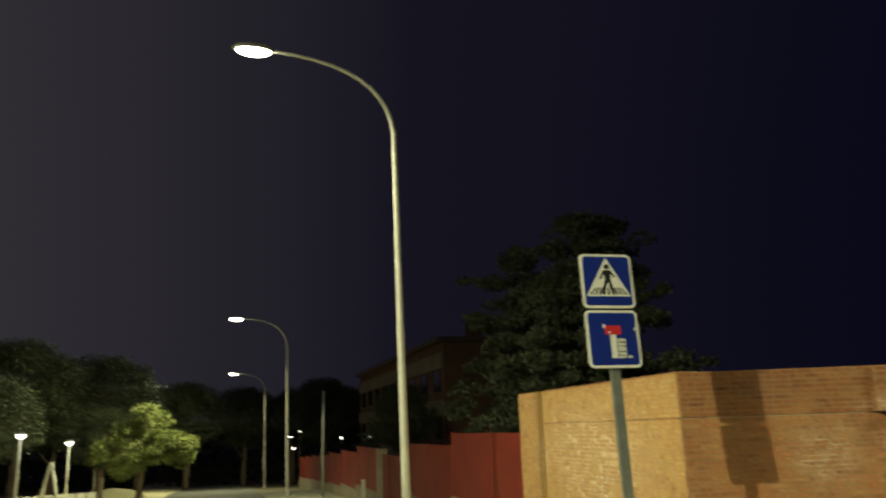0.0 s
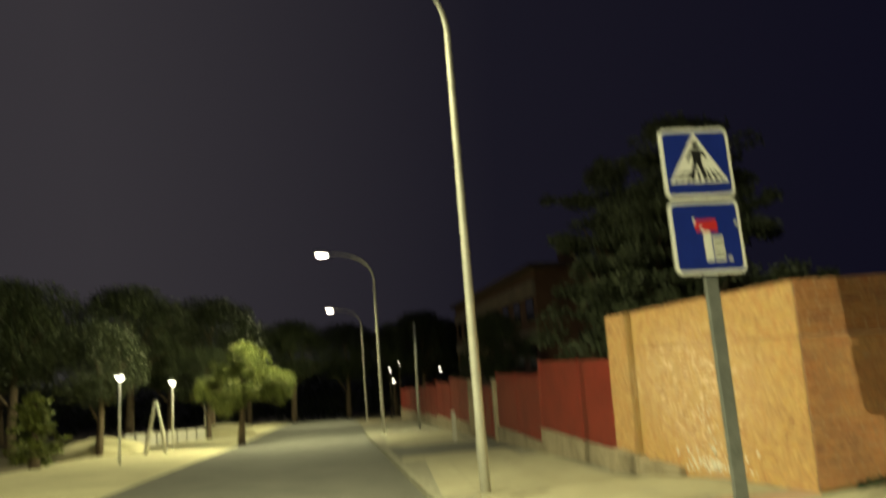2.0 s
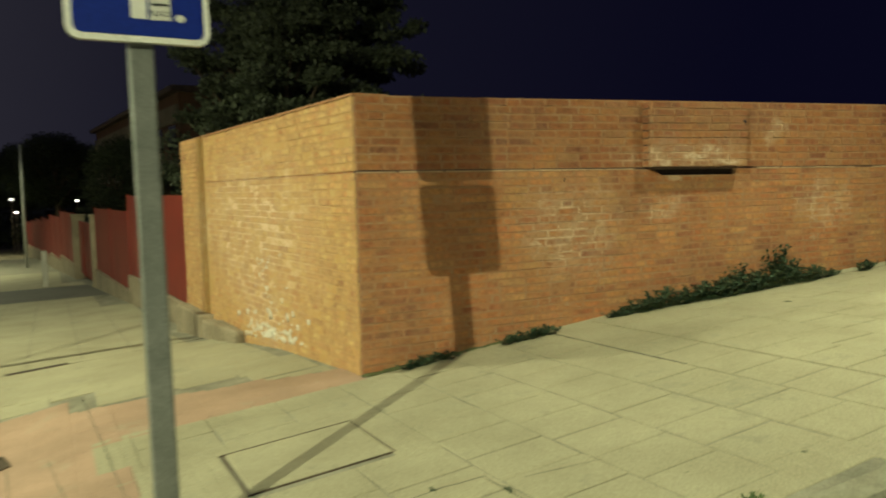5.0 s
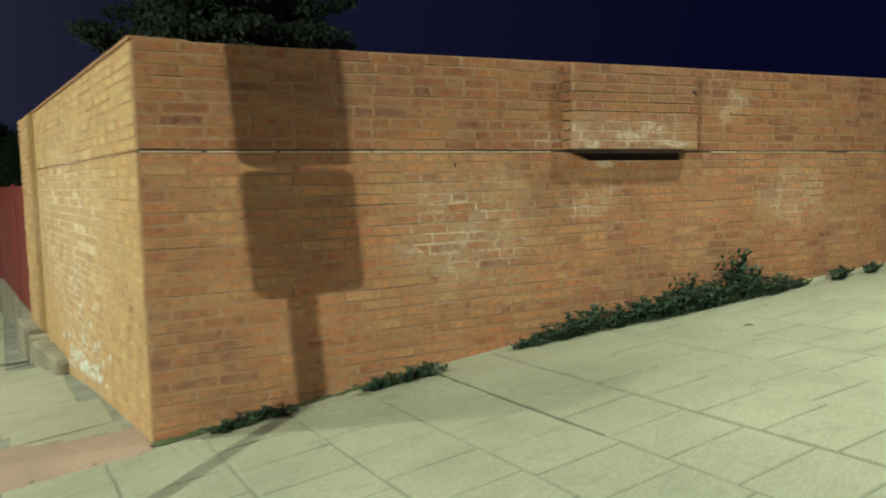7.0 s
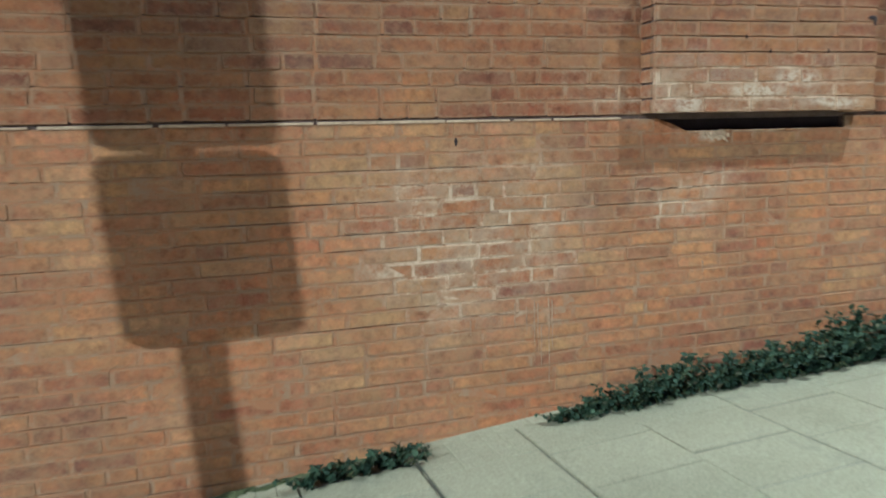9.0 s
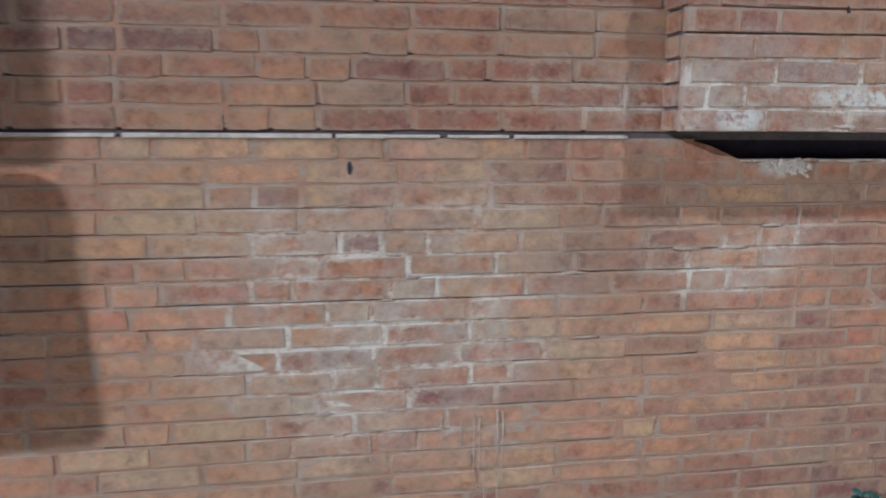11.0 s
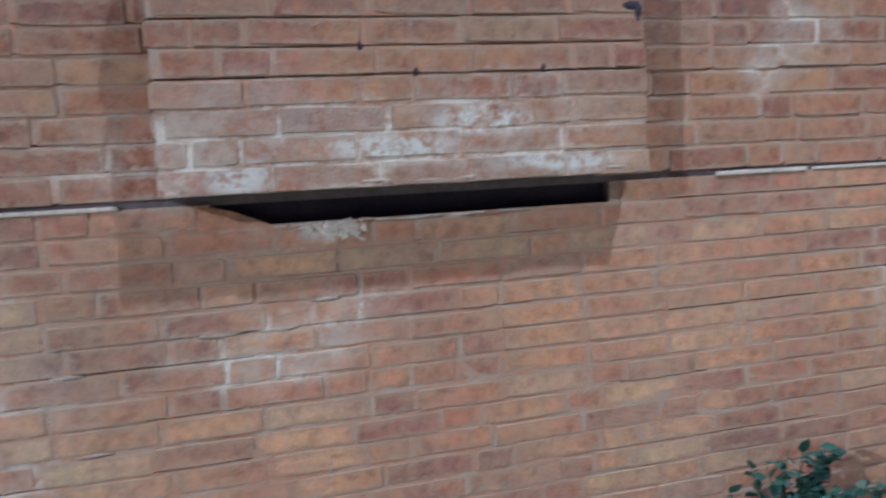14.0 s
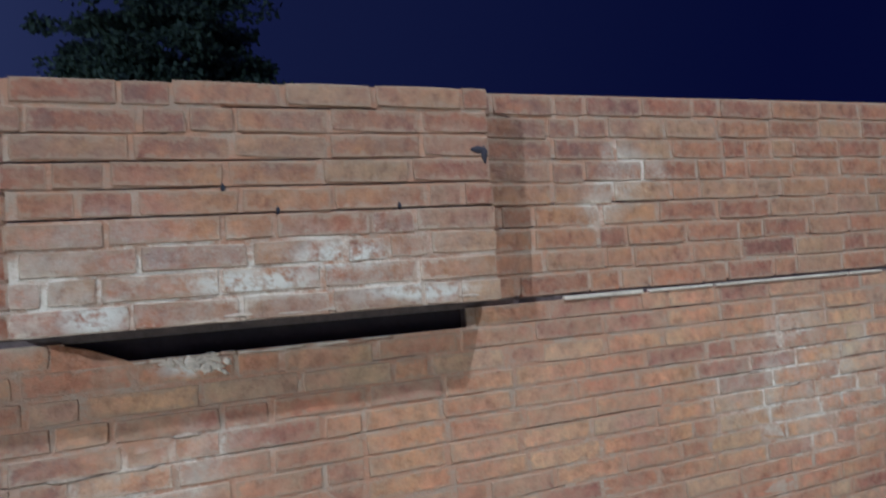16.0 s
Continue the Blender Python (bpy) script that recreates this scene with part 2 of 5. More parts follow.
def leaf_material(name, stops, rough=0.6):
    m, n, l, bsdf = nodes_of(name)
    r = ramp(n, stops)
    l.new(n.new("ShaderNodeNewGeometry").outputs["Random Per Island"], r.inputs[0])
    v = noise_tex(n, l, 14, 3)
    vr = ramp(n, [(0.3, (0.7, 0.7, 0.7)), (0.7, (1.2, 1.2, 1.2))])
    l.new(v.outputs[0], vr.inputs[0])
    l.new(mixed(n, l, 1.0, r.outputs[0], vr.outputs[0], "MULTIPLY"), bsdf.inputs["Base Color"])
    bsdf.inputs["Roughness"].default_value = rough
    return m


def glow(name, colour, strength):
    m, n, l, bsdf = nodes_of(name)
    bsdf.inputs["Base Color"].default_value = (*colour, 1)
    bsdf.inputs["Emission Color"].default_value = (*colour, 1)
    bsdf.inputs["Emission Strength"].default_value = strength
    return m


BRICK, BRICK_JOINED = brick_material("brick_face", True, 0.22, (1.10, 1.06, 1.04)), brick_material("brick_face_joined", False, 0.22, (1.10, 1.06, 1.04))
OLD_RED, OLD_RED_JOINED = brick_material("older_brick", True, 0.0, (0.78, 0.70, 0.64)), brick_material("older_brick_joined", False, 0.0, (0.78, 0.70, 0.64))
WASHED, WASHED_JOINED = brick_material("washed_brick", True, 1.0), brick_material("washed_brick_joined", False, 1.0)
MORTAR = mortar_material("mortar", (0.34, 0.20, 0.115), (0.455, 0.295, 0.18))
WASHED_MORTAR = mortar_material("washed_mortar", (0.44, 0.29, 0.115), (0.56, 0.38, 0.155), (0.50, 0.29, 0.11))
DULL_LIME = surface("dull_lime", (0.36, 0.22, 0.14), (0.56, 0.38, 0.245), 14, 90, 0.95, 0, 0.6, 0.006)
SALT = surface("white_salts", (0.55, 0.50, 0.42), (0.80, 0.75, 0.66), 9, 70, 0.95, 0, 0.6, 0.006)
POST_STEEL = surface("post_steel", (0.15, 0.16, 0.155), (0.24, 0.25, 0.24), 8, 90, 0.5, 0.35, 0.08, 0.002)
LIP = surface("lime_lip", (0.44, 0.30, 0.20), (0.70, 0.51, 0.35), 4, 60, 0.9, 0, 0.5, 0.006)
ASPHALT = surface("asphalt", (0.095, 0.094, 0.084), (0.155, 0.152, 0.134), 0.9, 130, 0.85, 0, 0.5, 0.006)
EARTH = surface("dry_earth", (0.10, 0.085, 0.055), (0.24, 0.20, 0.13), 0.35, 18, 0.95, 0, 0.6, 0.02)
SAND = surface("pale_sand", (0.50, 0.46, 0.28), (0.66, 0.61, 0.40), 0.5, 30, 0.95, 0, 0.5, 0.01, ((0.10, 0.11, 0.06), 1.4, 0.62))
PAVING = surface("paving_concrete", (0.30, 0.276, 0.19), (0.425, 0.396, 0.28), 1.3, 70, 0.9, 0, 0.35, 0.004, ((0.225, 0.22, 0.165), 2.6, 0.57))
JOINT = surface("paving_joint", (0.16, 0.15, 0.115), (0.34, 0.325, 0.255), 3.0, 50, 0.95, 0, 0.6, 0.008)
RED_TILE = surface("red_paving", (0.315, 0.215, 0.155), (0.455, 0.305, 0.225), 1.4, 70, 0.88, 0, 0.35, 0.004, ((0.36, 0.32, 0.24), 2.1, 0.60))
KERB = surface("kerb_concrete", (0.17, 0.16, 0.115), (0.40, 0.385, 0.30), 2.8, 50, 0.9, 0, 0.5, 0.006)
ROAD_PAINT = surface("road_paint", (0.50, 0.50, 0.46), (0.78, 0.77, 0.71), 2.0, 90, 0.7, 0, 0.4, 0.003, ((0.16, 0.155, 0.14), 3.5, 0.58))
WORN_PAINT = surface("worn_road_paint", (0.42, 0.42, 0.39), (0.70, 0.69, 0.64), 2.0, 90, 0.75, 0, 0.5, 0.004, ((0.13, 0.127, 0.113), 4.5, 0.46))
CONCRETE = surface("rough_concrete", (0.20, 0.165, 0.115), (0.38, 0.32, 0.23), 1.6, 30, 0.95, 0, 0.8, 0.02)
PALE_CONCRETE = surface("pale_concrete", (0.42, 0.41, 0.36), (0.60, 0.58, 0.52), 1.2, 30, 0.9, 0, 0.4, 0.01)
RED_PAINT = surface("red_painted_metal", (0.15, 0.017, 0.012), (0.24, 0.030, 0.019), 1.1, 40, 0.55, 0, 0.1, 0.004)
GALVANISED = surface("galvanised_steel", (0.32, 0.33, 0.32), (0.46, 0.47, 0.45), 8, 90, 0.5, 0.35, 0.08, 0.002)
POLE_PAINT = surface("pole_paint", (0.50, 0.50, 0.46), (0.63, 0.62, 0.57), 3, 60, 0.45, 0.1, 0.08, 0.002)
SIGN_WHITE, SIGN_BLUE, SIGN_RED = paint("sign_white", (0.80, 0.80, 0.77), 0.4), paint("sign_blue", (0.010, 0.026, 0.25), 0.4), paint("sign_red", (0.55, 0.03, 0.035), 0.4)
SIGN_BLACK, STICKER = paint("sign_black", (0.015, 0.016, 0.018), 0.45), paint("sticker_paper", (0.66, 0.66, 0.62), 0.6)
DIRT = surface("joint_dirt", (0.10, 0.095, 0.07), (0.20, 0.19, 0.145), 5, 60, 0.95, 0, 0.6, 0.006)
IRON = surface("cast_iron", (0.065, 0.048, 0.034), (0.125, 0.092, 0.066), 6, 60, 0.7, 0.4, 0.4, 0.005)
BARK = surface("bark", (0.07, 0.05, 0.035), (0.17, 0.125, 0.085), 4, 26, 0.95, 0, 0.9, 0.03)
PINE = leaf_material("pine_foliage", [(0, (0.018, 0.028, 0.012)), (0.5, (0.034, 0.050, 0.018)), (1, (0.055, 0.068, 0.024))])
# paler yellow-green copy of PINE, with lamp light put into the leaf colour
LIT_PINE = leaf_material("lit_pine_foliage", [(0, (0.06, 0.08, 0.017)), (0.5, (0.115, 0.14, 0.026)), (1, (0.17, 0.19, 0.04))])
CEDAR = leaf_material("cedar_foliage", [(0, (0.050, 0.064, 0.038)), (0.5, (0.072, 0.090, 0.050)), (1, (0.10, 0.118, 0.068))])
GRASS = leaf_material("grass_blades", [(0, (0.032, 0.062, 0.014)), (0.5, (0.062, 0.105, 0.022)), (1, (0.105, 0.15, 0.036))], 0.7)
WEED = leaf_material("weed_leaves", [(0, (0.014, 0.034, 0.018)), (0.45, (0.028, 0.058, 0.029)), (0.9, (0.052, 0.086, 0.042)), (1, (0.12, 0.10, 0.055))], 0.75)
LENS = glow("lamp_lens", (1.0, 0.90, 0.66), 60)
PARK_LENS = glow("park_lamp_lens", (1.0, 0.95, 0.8), 9)
FAR_LIGHT = glow("far_light_glow", (1.0, 0.9, 0.75), 6)
HOUSE_BRICK = surface("house_brick", (0.10, 0.052, 0.034), (0.16, 0.085, 0.053), 0.8, 14, 0.9, 0, 0.3, 0.02)
HOUSE_BAND = surface("house_render", (0.17, 0.14, 0.105), (0.25, 0.21, 0.16), 0.6, 12, 0.9, 0, 0.3, 0.02)
WINDOW_DARK = surface("dark_glass", (0.012, 0.012, 0.014), (0.02, 0.02, 0.022), 2, 9, 0.12, 0, 0, 0)
ROOF = surface("roof_tiles", (0.06, 0.045, 0.04), (0.11, 0.08, 0.065), 2, 20, 0.9, 0, 0.5, 0.03)
MOSS = surface("moss", (0.07, 0.085, 0.03), (0.15, 0.16, 0.07), 6, 50, 0.95, 0, 0.8, 0.02)
RECESS = surface("recess_mortar", (0.12, 0.08, 0.07), (0.20, 0.13, 0.11), 8, 60, 0.95, 0, 0.5, 0.01)
# near-black colour that puts the shade inside hollows onto their surface
HOLE_SHADE = surface("hole_shade", (0.020, 0.012, 0.015), (0.042, 0.026, 0.029), 8, 60, 0.95, 0, 0.3, 0.01)


# ---- mesh tools ----
def mesh_of(name, verts, faces, material, smooth=False, uvs=None):
    me = bpy.data.meshes.new(name)
    me.from_pydata([tuple(v) for v in verts], [], faces)
    me.materials.append(material)
    if smooth:
        me.polygons.foreach_set("use_smooth", [True] * len(me.polygons))
    me.update()
    if uvs is not None:
        layer = me.uv_layers.new(name="face")
        idx = np.empty(len(me.loops), dtype=np.int32)
        me.loops.foreach_get("vertex_index", idx)
        layer.data.foreach_set("uv", np.asarray(uvs, dtype=np.float32)[idx].ravel())
    return me


def part(name, bm, material, parent=None, label="", smooth=False):
    me = bpy.data.meshes.new(name)
    if not isinstance(bm, bmesh.types.BMesh):
        me = mesh_of(name, bm[0], bm[1], material, smooth, bm[2] if len(bm) > 2 else None)
    else:
        bmesh.ops.recalc_face_normals(bm, faces=bm.faces)
        bm.to_mesh(me)
        bm.free()
        me.materials.append(material)
        if smooth:
            me.polygons.foreach_set("use_smooth", [True] * len(me.polygons))
    ob = new(name, me)
    ob.parent = parent
    return tagged(ob, label)


def thing(name, label, category, group="", kind="", at=None):
    e = new(name)
    e.empty_display_size = 0.1
    if at is not None:
        e.matrix_basis = at
    return tagged(e, label, category, group, kind)


def box(size, centre=(0, 0, 0), bevel=0.0, bm=None, turn=0.0, segments=1):
    own = bmesh.new()
    bmesh.ops.create_cube(own, size=1, matrix=Matrix.Diagonal((*size, 1)))
    if bevel:
        bmesh.ops.bevel(own, geom=own.edges[:], offset=bevel, segments=segments, affect="EDGES", profile=0.5)
    bmesh.ops.transform(own, matrix=pose(*centre, 0, 0, turn), verts=own.verts)
    if bm is None:
        return own
    me = bpy.data.meshes.new("tmp")
    own.to_mesh(me)
    own.free()
    bm.from_mesh(me)
    bpy.data.meshes.remove(me)
    return bm


def tube(points, radii, sides=12, caps=True):
    """A round bar along points, each with its own radius."""
    pts = [Vector(p) for p in points]
    verts, faces = [], []
    side = None
    for i, p in enumerate(pts):
        d = (pts[min(i + 1, len(pts) - 1)] - pts[max(i - 1, 0)]).normalized()
        if side is None:
            side = d.orthogonal().normalized()
        side = (side - d * side.dot(d)).normalized()
        other = d.cross(side)
        for k in range(sides):
            a = 2 * math.pi * k / sides
            verts.append(p + (side * math.cos(a) + other * math.sin(a)) * radii[i])
    for i in range(len(pts) - 1):
        for k in range(sides):
            a, b = i * sides + k, i * sides + (k + 1) % sides
            faces.append((a, b, b + sides, a + sides))
    if caps:
        faces += [tuple(range(sides))[::-1], tuple(range((len(pts) - 1) * sides, len(pts) * sides))]
    return verts, faces


def rounded(w, h, r, n=5):
    """Outline of a rounded rectangle in x and z, round its middle."""
    out = []
    for cx, cz, a0 in ((w / 2 - r, h / 2 - r, 0), (-w / 2 + r, h / 2 - r, 90), (-w / 2 + r, -h / 2 + r, 180), (w / 2 - r, -h / 2 + r, 270)):
        for k in range(n + 1):
            a = radians(a0 + 90 * k / n)
            out.append((cx + r * math.cos(a), cz + r * math.sin(a)))
    return out


def plate(outline, y0, y1):
    """A flat plate with that outline in x and z, from y0 to y1."""
    n = len(outline)
    verts = [(x, y0, z) for x, z in outline] + [(x, y1, z) for x, z in outline]
    faces = [tuple(range(n)), tuple(range(2 * n - 1, n - 1, -1))] + [(i, i + n, (i + 1) % n + n, (i + 1) % n) for i in range(n)]
    bm = bmesh.new()
    vs = [bm.verts.new(v) for v in verts]
    for f in faces:
        bm.faces.new([vs[i] for i in f])
    return bm


def lerp_table(v, xs, ys):
    return float(np.interp(v, xs, ys))


# ---- the lie of the land ----
def road_mid(y):
    return lerp_table(y, (-300, -60, 9.5, 14.4, 42, 69.5, 110, 400), (6, 2.66, 0.37, 0.15, -1.10, -2.08, -3.9, -12))


def wall_x(y):
    return 5.905 - 0.061 * (y - 10.03)


def kerb_x(y):
    return 2.45 - 0.075 * (y - 10.0)


def slope(x, y):
    z = 0.82 + 0.1 * (min(x, 8.4) - 5.9) + 0.048 * max(0.0, x - 8.4) - 0.028 * (y - 10.04)
    return z


def ease(v, a, b):
    u = min(1.0, max(0.0, (v - a) / (b - a)))
    return u * u * (3 - 2 * u)


def pavement_z(x, y):
    dip = 0.115 * ease(x, 4.1, 3.0) * ease(y, 8.0, 9.0) * ease(y, 12.4, 11.2)
    if y <= 10.04:
        return slope(x, y) - dip
    base = lerp_table(y, (10.04, 12, 14, 16, 22, 42, 69.5, 110, 400), (0.82, 0.70, 0.48, 0.29, 0.0, -0.93, -1.92, -3.7, -11.8))
    u = (x - kerb_x(y)) / (wall_x(y) - kerb_x(y))
    return (road_mid(y) + 0.125) * (1 - u) + base * u - dip


def road_z(x, y):
    u = ease(x, 1.6, 3.4)
    return road_mid(y) * (1 - u) + (slope(x, min(y, 10.0)) - 0.13 if y < 10 else road_mid(y)) * u


def sheet(name, xs, ys, height, material, label, category):
    verts = [(x, y, height(x, y)) for y in ys for x in xs]
    w = len(xs)
    faces = [(j * w + i, j * w + i + 1, (j + 1) * w + i + 1, (j + 1) * w + i) for j in range(len(ys) - 1) for i in range(w - 1)]
    return tagged(new(name, mesh_of(name, verts, faces, material, True)), label, category, "", "structure")


# ---- ground, road, pavement ----
sheet("ground", [-320, -120, -60, -30, -15, -8, -5, -2, 0, 2.3, 4, 6, 8.4, 14, 30, 60, 120, 320], [-320, -120, -60, -20, 0, 9.5, 14.4, 25, 42, 55, 69.5, 90, 110, 160, 250, 400],
      lambda x, y: road_z(min(x, 14), min(y, 9.9)) + road_mid(y) - road_mid(min(y, 9.9)) - 0.09, EARTH, "dry bare earth with sparse grass round the street", "ground")
sheet("road", [-60, -30, -15, -8, -4, -1, 0.5, 1.6, 1.8, 2.0, 2.2, 2.4, 2.6, 2.8, 3.0, 3.2, 3.4, 3.6, 4.2, 5, 6.5, 8.4, 12, 20, 45], [-30, -15, -8, -2, 2, 4, 5, 6, 6.5, 7, 7.5, 8, 8.5, 9], road_z, ASPHALT, "worn grey asphalt side street at night", "road")
ys_main = [9, 9.5, 12, 14.4, 18, 24, 30, 42, 55, 69.5, 85, 110, 160]
verts = [(a + (b - a) * k / 4, y, road_mid(y)) for y in ys_main for a, b in ((-4.6 - 0.068 * (y - 10), kerb_x(y) + 0.12),) for k in range(5)]
faces = [(j * 5 + i, j * 5 + i + 1, j * 5 + i + 6, j * 5 + i + 5) for j in range(len(ys_main) - 1) for i in range(4)]
tagged(new("road", mesh_of("road", verts, faces, ASPHALT, True)), "grey asphalt street running downhill under street lamps", "road", "", "structure")
verts = [(a - 7 + 7 * k / 3 + 0.0, y, road_mid(y) + (0.07 if k < 3 else -0.03)) for y in ys_main[1:] for a in (-4.62 - 0.068 * (y - 10),) for k in range(4)]
faces = [(j * 4 + i, j * 4 + i + 1, j * 4 + i + 5, j * 4 + i + 4) for j in range(len(ys_main) - 2) for i in range(3)]
tagged(new("verge", mesh_of("verge", verts, faces, SAND, True)), "pale sandy verge with tufts beside the asphalt", "verge", "", "structure")

KERB_LINE = [(-1.2, 58.0), (0.1, 40.0), (0.95, 29.45), (1.55, 21.5), (2.08, 14.6), (2.4, 11.0), (2.5, 9.2), (2.63, 8.15), (2.95, 7.55), (3.5, 7.02), (4.15, 6.64), (4.84, 6.45), (5.5, 6.37), (6.8, 6.27), (9.0, 6.2), (14.0, 6.12), (24.0, 6.0)]


def resample(line, step):
    out, carry = [Vector(line[0])], 0.0
    for a, b in zip(line, line[1:]):
        a, b = Vector(a), Vector(b)
        d = (b - a).length
        pos = step - carry
        while pos <= d:
            out.append(a.lerp(b, pos / d))
            pos += step
        carry = d - (pos - step)
    return out


edge = resample(KERB_LINE, 0.12)
rows = []
for i, p in enumerate(edge):
    if p.y > 10.1:
        q = Vector((wall_x(p.y) + 0.3, p.y))
    elif p.x > 6.2:
        q = Vector((p.x, 10.3))
    else:
        k = (i - next(j for j, e in enumerate(edge) if e.y <= 10.1)) / 55
        k = min(1.0, k)
        q = Vector((wall_x(10.1) + 0.3, 10.1)).lerp(Vector((6.2, 10.3)), k)
    rows.append((p, q))
verts, faces, n = [], [], 45
for p, q in rows:
    p = p + (q - p).normalized() * 0.10
    verts += [(*(p.lerp(q, k / (n - 1))), pavement_z(*(p.lerp(q, k / (n - 1))))) for k in range(n)]
faces = [(j * n + i, j * n + i + 1, (j + 1) * n + i + 1, (j + 1) * n + i) for j in range(len(rows) - 1) for i in range(n - 1)]
pavement = tagged(new("pavement", mesh_of("pavement", verts, faces, JOINT, True)), "pale concrete slab pavement with dark joints and a red ramp", "pavement", "", "structure")

kerb = thing("kerb", "weathered pale concrete kerb stones round the street corner", "kerb", "", "structure")
stones = resample(KERB_LINE, 0.62)
for a, b in zip(stones, stones[1:]):
    if a.y > 48 or a.x > 16:
        continue
    d = (b - a).normalized()
    inn = Vector((-d.y, d.x))
    verts = []
    jit = random.uniform(-0.006, 0.006)
    for u, w, h in ((0.008, 0, 0), (0.008, 0.15, 0), (0.992, 0.15, 0), (0.992, 0, 0)):
        p = a.lerp(b, u) + inn * w
        zt = pavement_z(*(p + inn * (0.15 - w))) + 0.006 + jit + random.uniform(-0.003, 0.003)
        verts.append((p.x, p.y, zt))
    top = [Vector(v) for v in verts]
    c = sum(top, Vector()) / 4
    bm = bmesh.new()
    low = [bm.verts.new((v.x, v.y, v.z - 0.32)) for v in top]
    rim = [bm.verts.new((v.x, v.y, v.z - 0.022)) for v in top]
    cap = [bm.verts.new(v + (c - v).normalized() * 0.024) for v in top]
    for r1, r2 in ((low, rim), (rim, cap)):
        for k in range(4):
            bm.faces.new((r1[k], r1[(k + 1) % 4], r2[(k + 1) % 4], r2[k]))
    bm.faces.new(cap)
    part("kerb_stone", bm, KERB, kerb)

# slabs of the pavement: one mesh, laid singly where the way passes, the rest joined
TX, TY = 0.50, 0.362


def slab_shape(sx, sy, t=0.007, c=0.006):
    x, y = sx / 2 - 0.006, sy / 2 - 0.006
    v = [(-x, -y, -0.02), (x, -y, -0.02), (x, y, -0.02), (-x, y, -0.02), (-x, -y, t - 0.003), (x, -y, t - 0.003), (x, y, t - 0.003), (-x, y, t - 0.003),
         (-x + c, -y + c, t), (x - c, -y + c, t), (x - c, y - c, t), (-x + c, y - c, t)]
    f = [(a, (a + 1) % 4, (a + 1) % 4 + 4, a + 4) for a in range(4)] + [(a + 4, (a + 1) % 4 + 4, (a + 1) % 4 + 8, a + 8) for a in range(4)] + [(8, 9, 10, 11)]
    return v, f


def lie(x, y):
    dx, dy = (pavement_z(x + 0.1, y) - pavement_z(x - 0.1, y)) / 0.2, (pavement_z(x, y + 0.1) - pavement_z(x, y - 0.1)) / 0.2
    up = Vector((-dx, -dy, 1)).normalized()
    ex = Vector((1, 0, dx)).normalized()
    ey = up.cross(ex)
    m = Matrix((ex, ey, up)).transposed().to_4x4()
    m.translation = (x, y, pavement_z(x, y))
    return m


fine_edge = resample(KERB_LINE, 0.08)


def from_kerb(x, y):
    """Metres from the kerb's outer edge towards the wall."""
    q = Vector((x, y))
    k = min(range(1, len(fine_edge)), key=lambda i: (fine_edge[i] - q).length_squared)
    d = (fine_edge[k] - fine_edge[k - 1]).normalized()
    return (q - fine_edge[k]).dot(Vector((-d.y, d.x)))


def inside(x, y, sx, sy):
    for cx in (x - sx / 2, x + sx / 2):
        for cy in (y - sy / 2, y + sy / 2):
            if y <= 10.0 and cx > 6.0 and cy > 10.03:
                return False
            if cy > 10.0 and cx > wall_x(cy) + 0.01 and cx < 6.2:
                return False
            if cx > 6.2 and cy > 10.03:
                return False
            if cy < 6.2 or cx < 2.2 or (cx < 13 and cy < 13 and from_kerb(cx, cy) < 0.157):
                return False
    return True


def red_zone(x, y):
    ramp_zone = 8.75 < y < 11.65 and kerb_x(y) + 0.15 < x < 4.0 - (y - 8.7) * 0.09
    return ramp_zone or (3.6 < x < 5.9 and 11.25 - (x - 3.7) * 0.36 > y > 10.0 - (x - 3.7) * 0.02)


slab_mesh = mesh_of("slab", *slab_shape(TX, TY), PAVING)
verts, faces, rverts, rfaces = [], [], [], []
singles = 0


def cut_slab(x, y, sx, sy, nx, ny):
    """The pieces of a slab that fit beside the kerb, the ramp, the cover and the wall."""
    for i in range(nx):
        for j in range(ny):
            px, py = x + sx * ((i + 0.5) / nx - 0.5), y + sy * ((j + 0.5) / ny - 0.5)
            if red_zone(px, py) or not inside(px, py, sx / nx * 0.8, sy / ny * 0.8) or py > 10.75 or (abs(px - 5.0) < 0.43 and abs(py - 8.65) < 0.385):
                continue
            m = lie(px, py)
            v, f = slab_shape(sx / nx + 0.0115, sy / ny + 0.0115, 0.0066)
            b = len(verts)
            verts.extend(m @ Vector(p) for p in v)
            faces.extend(tuple(k + b for k in q) for q in f)


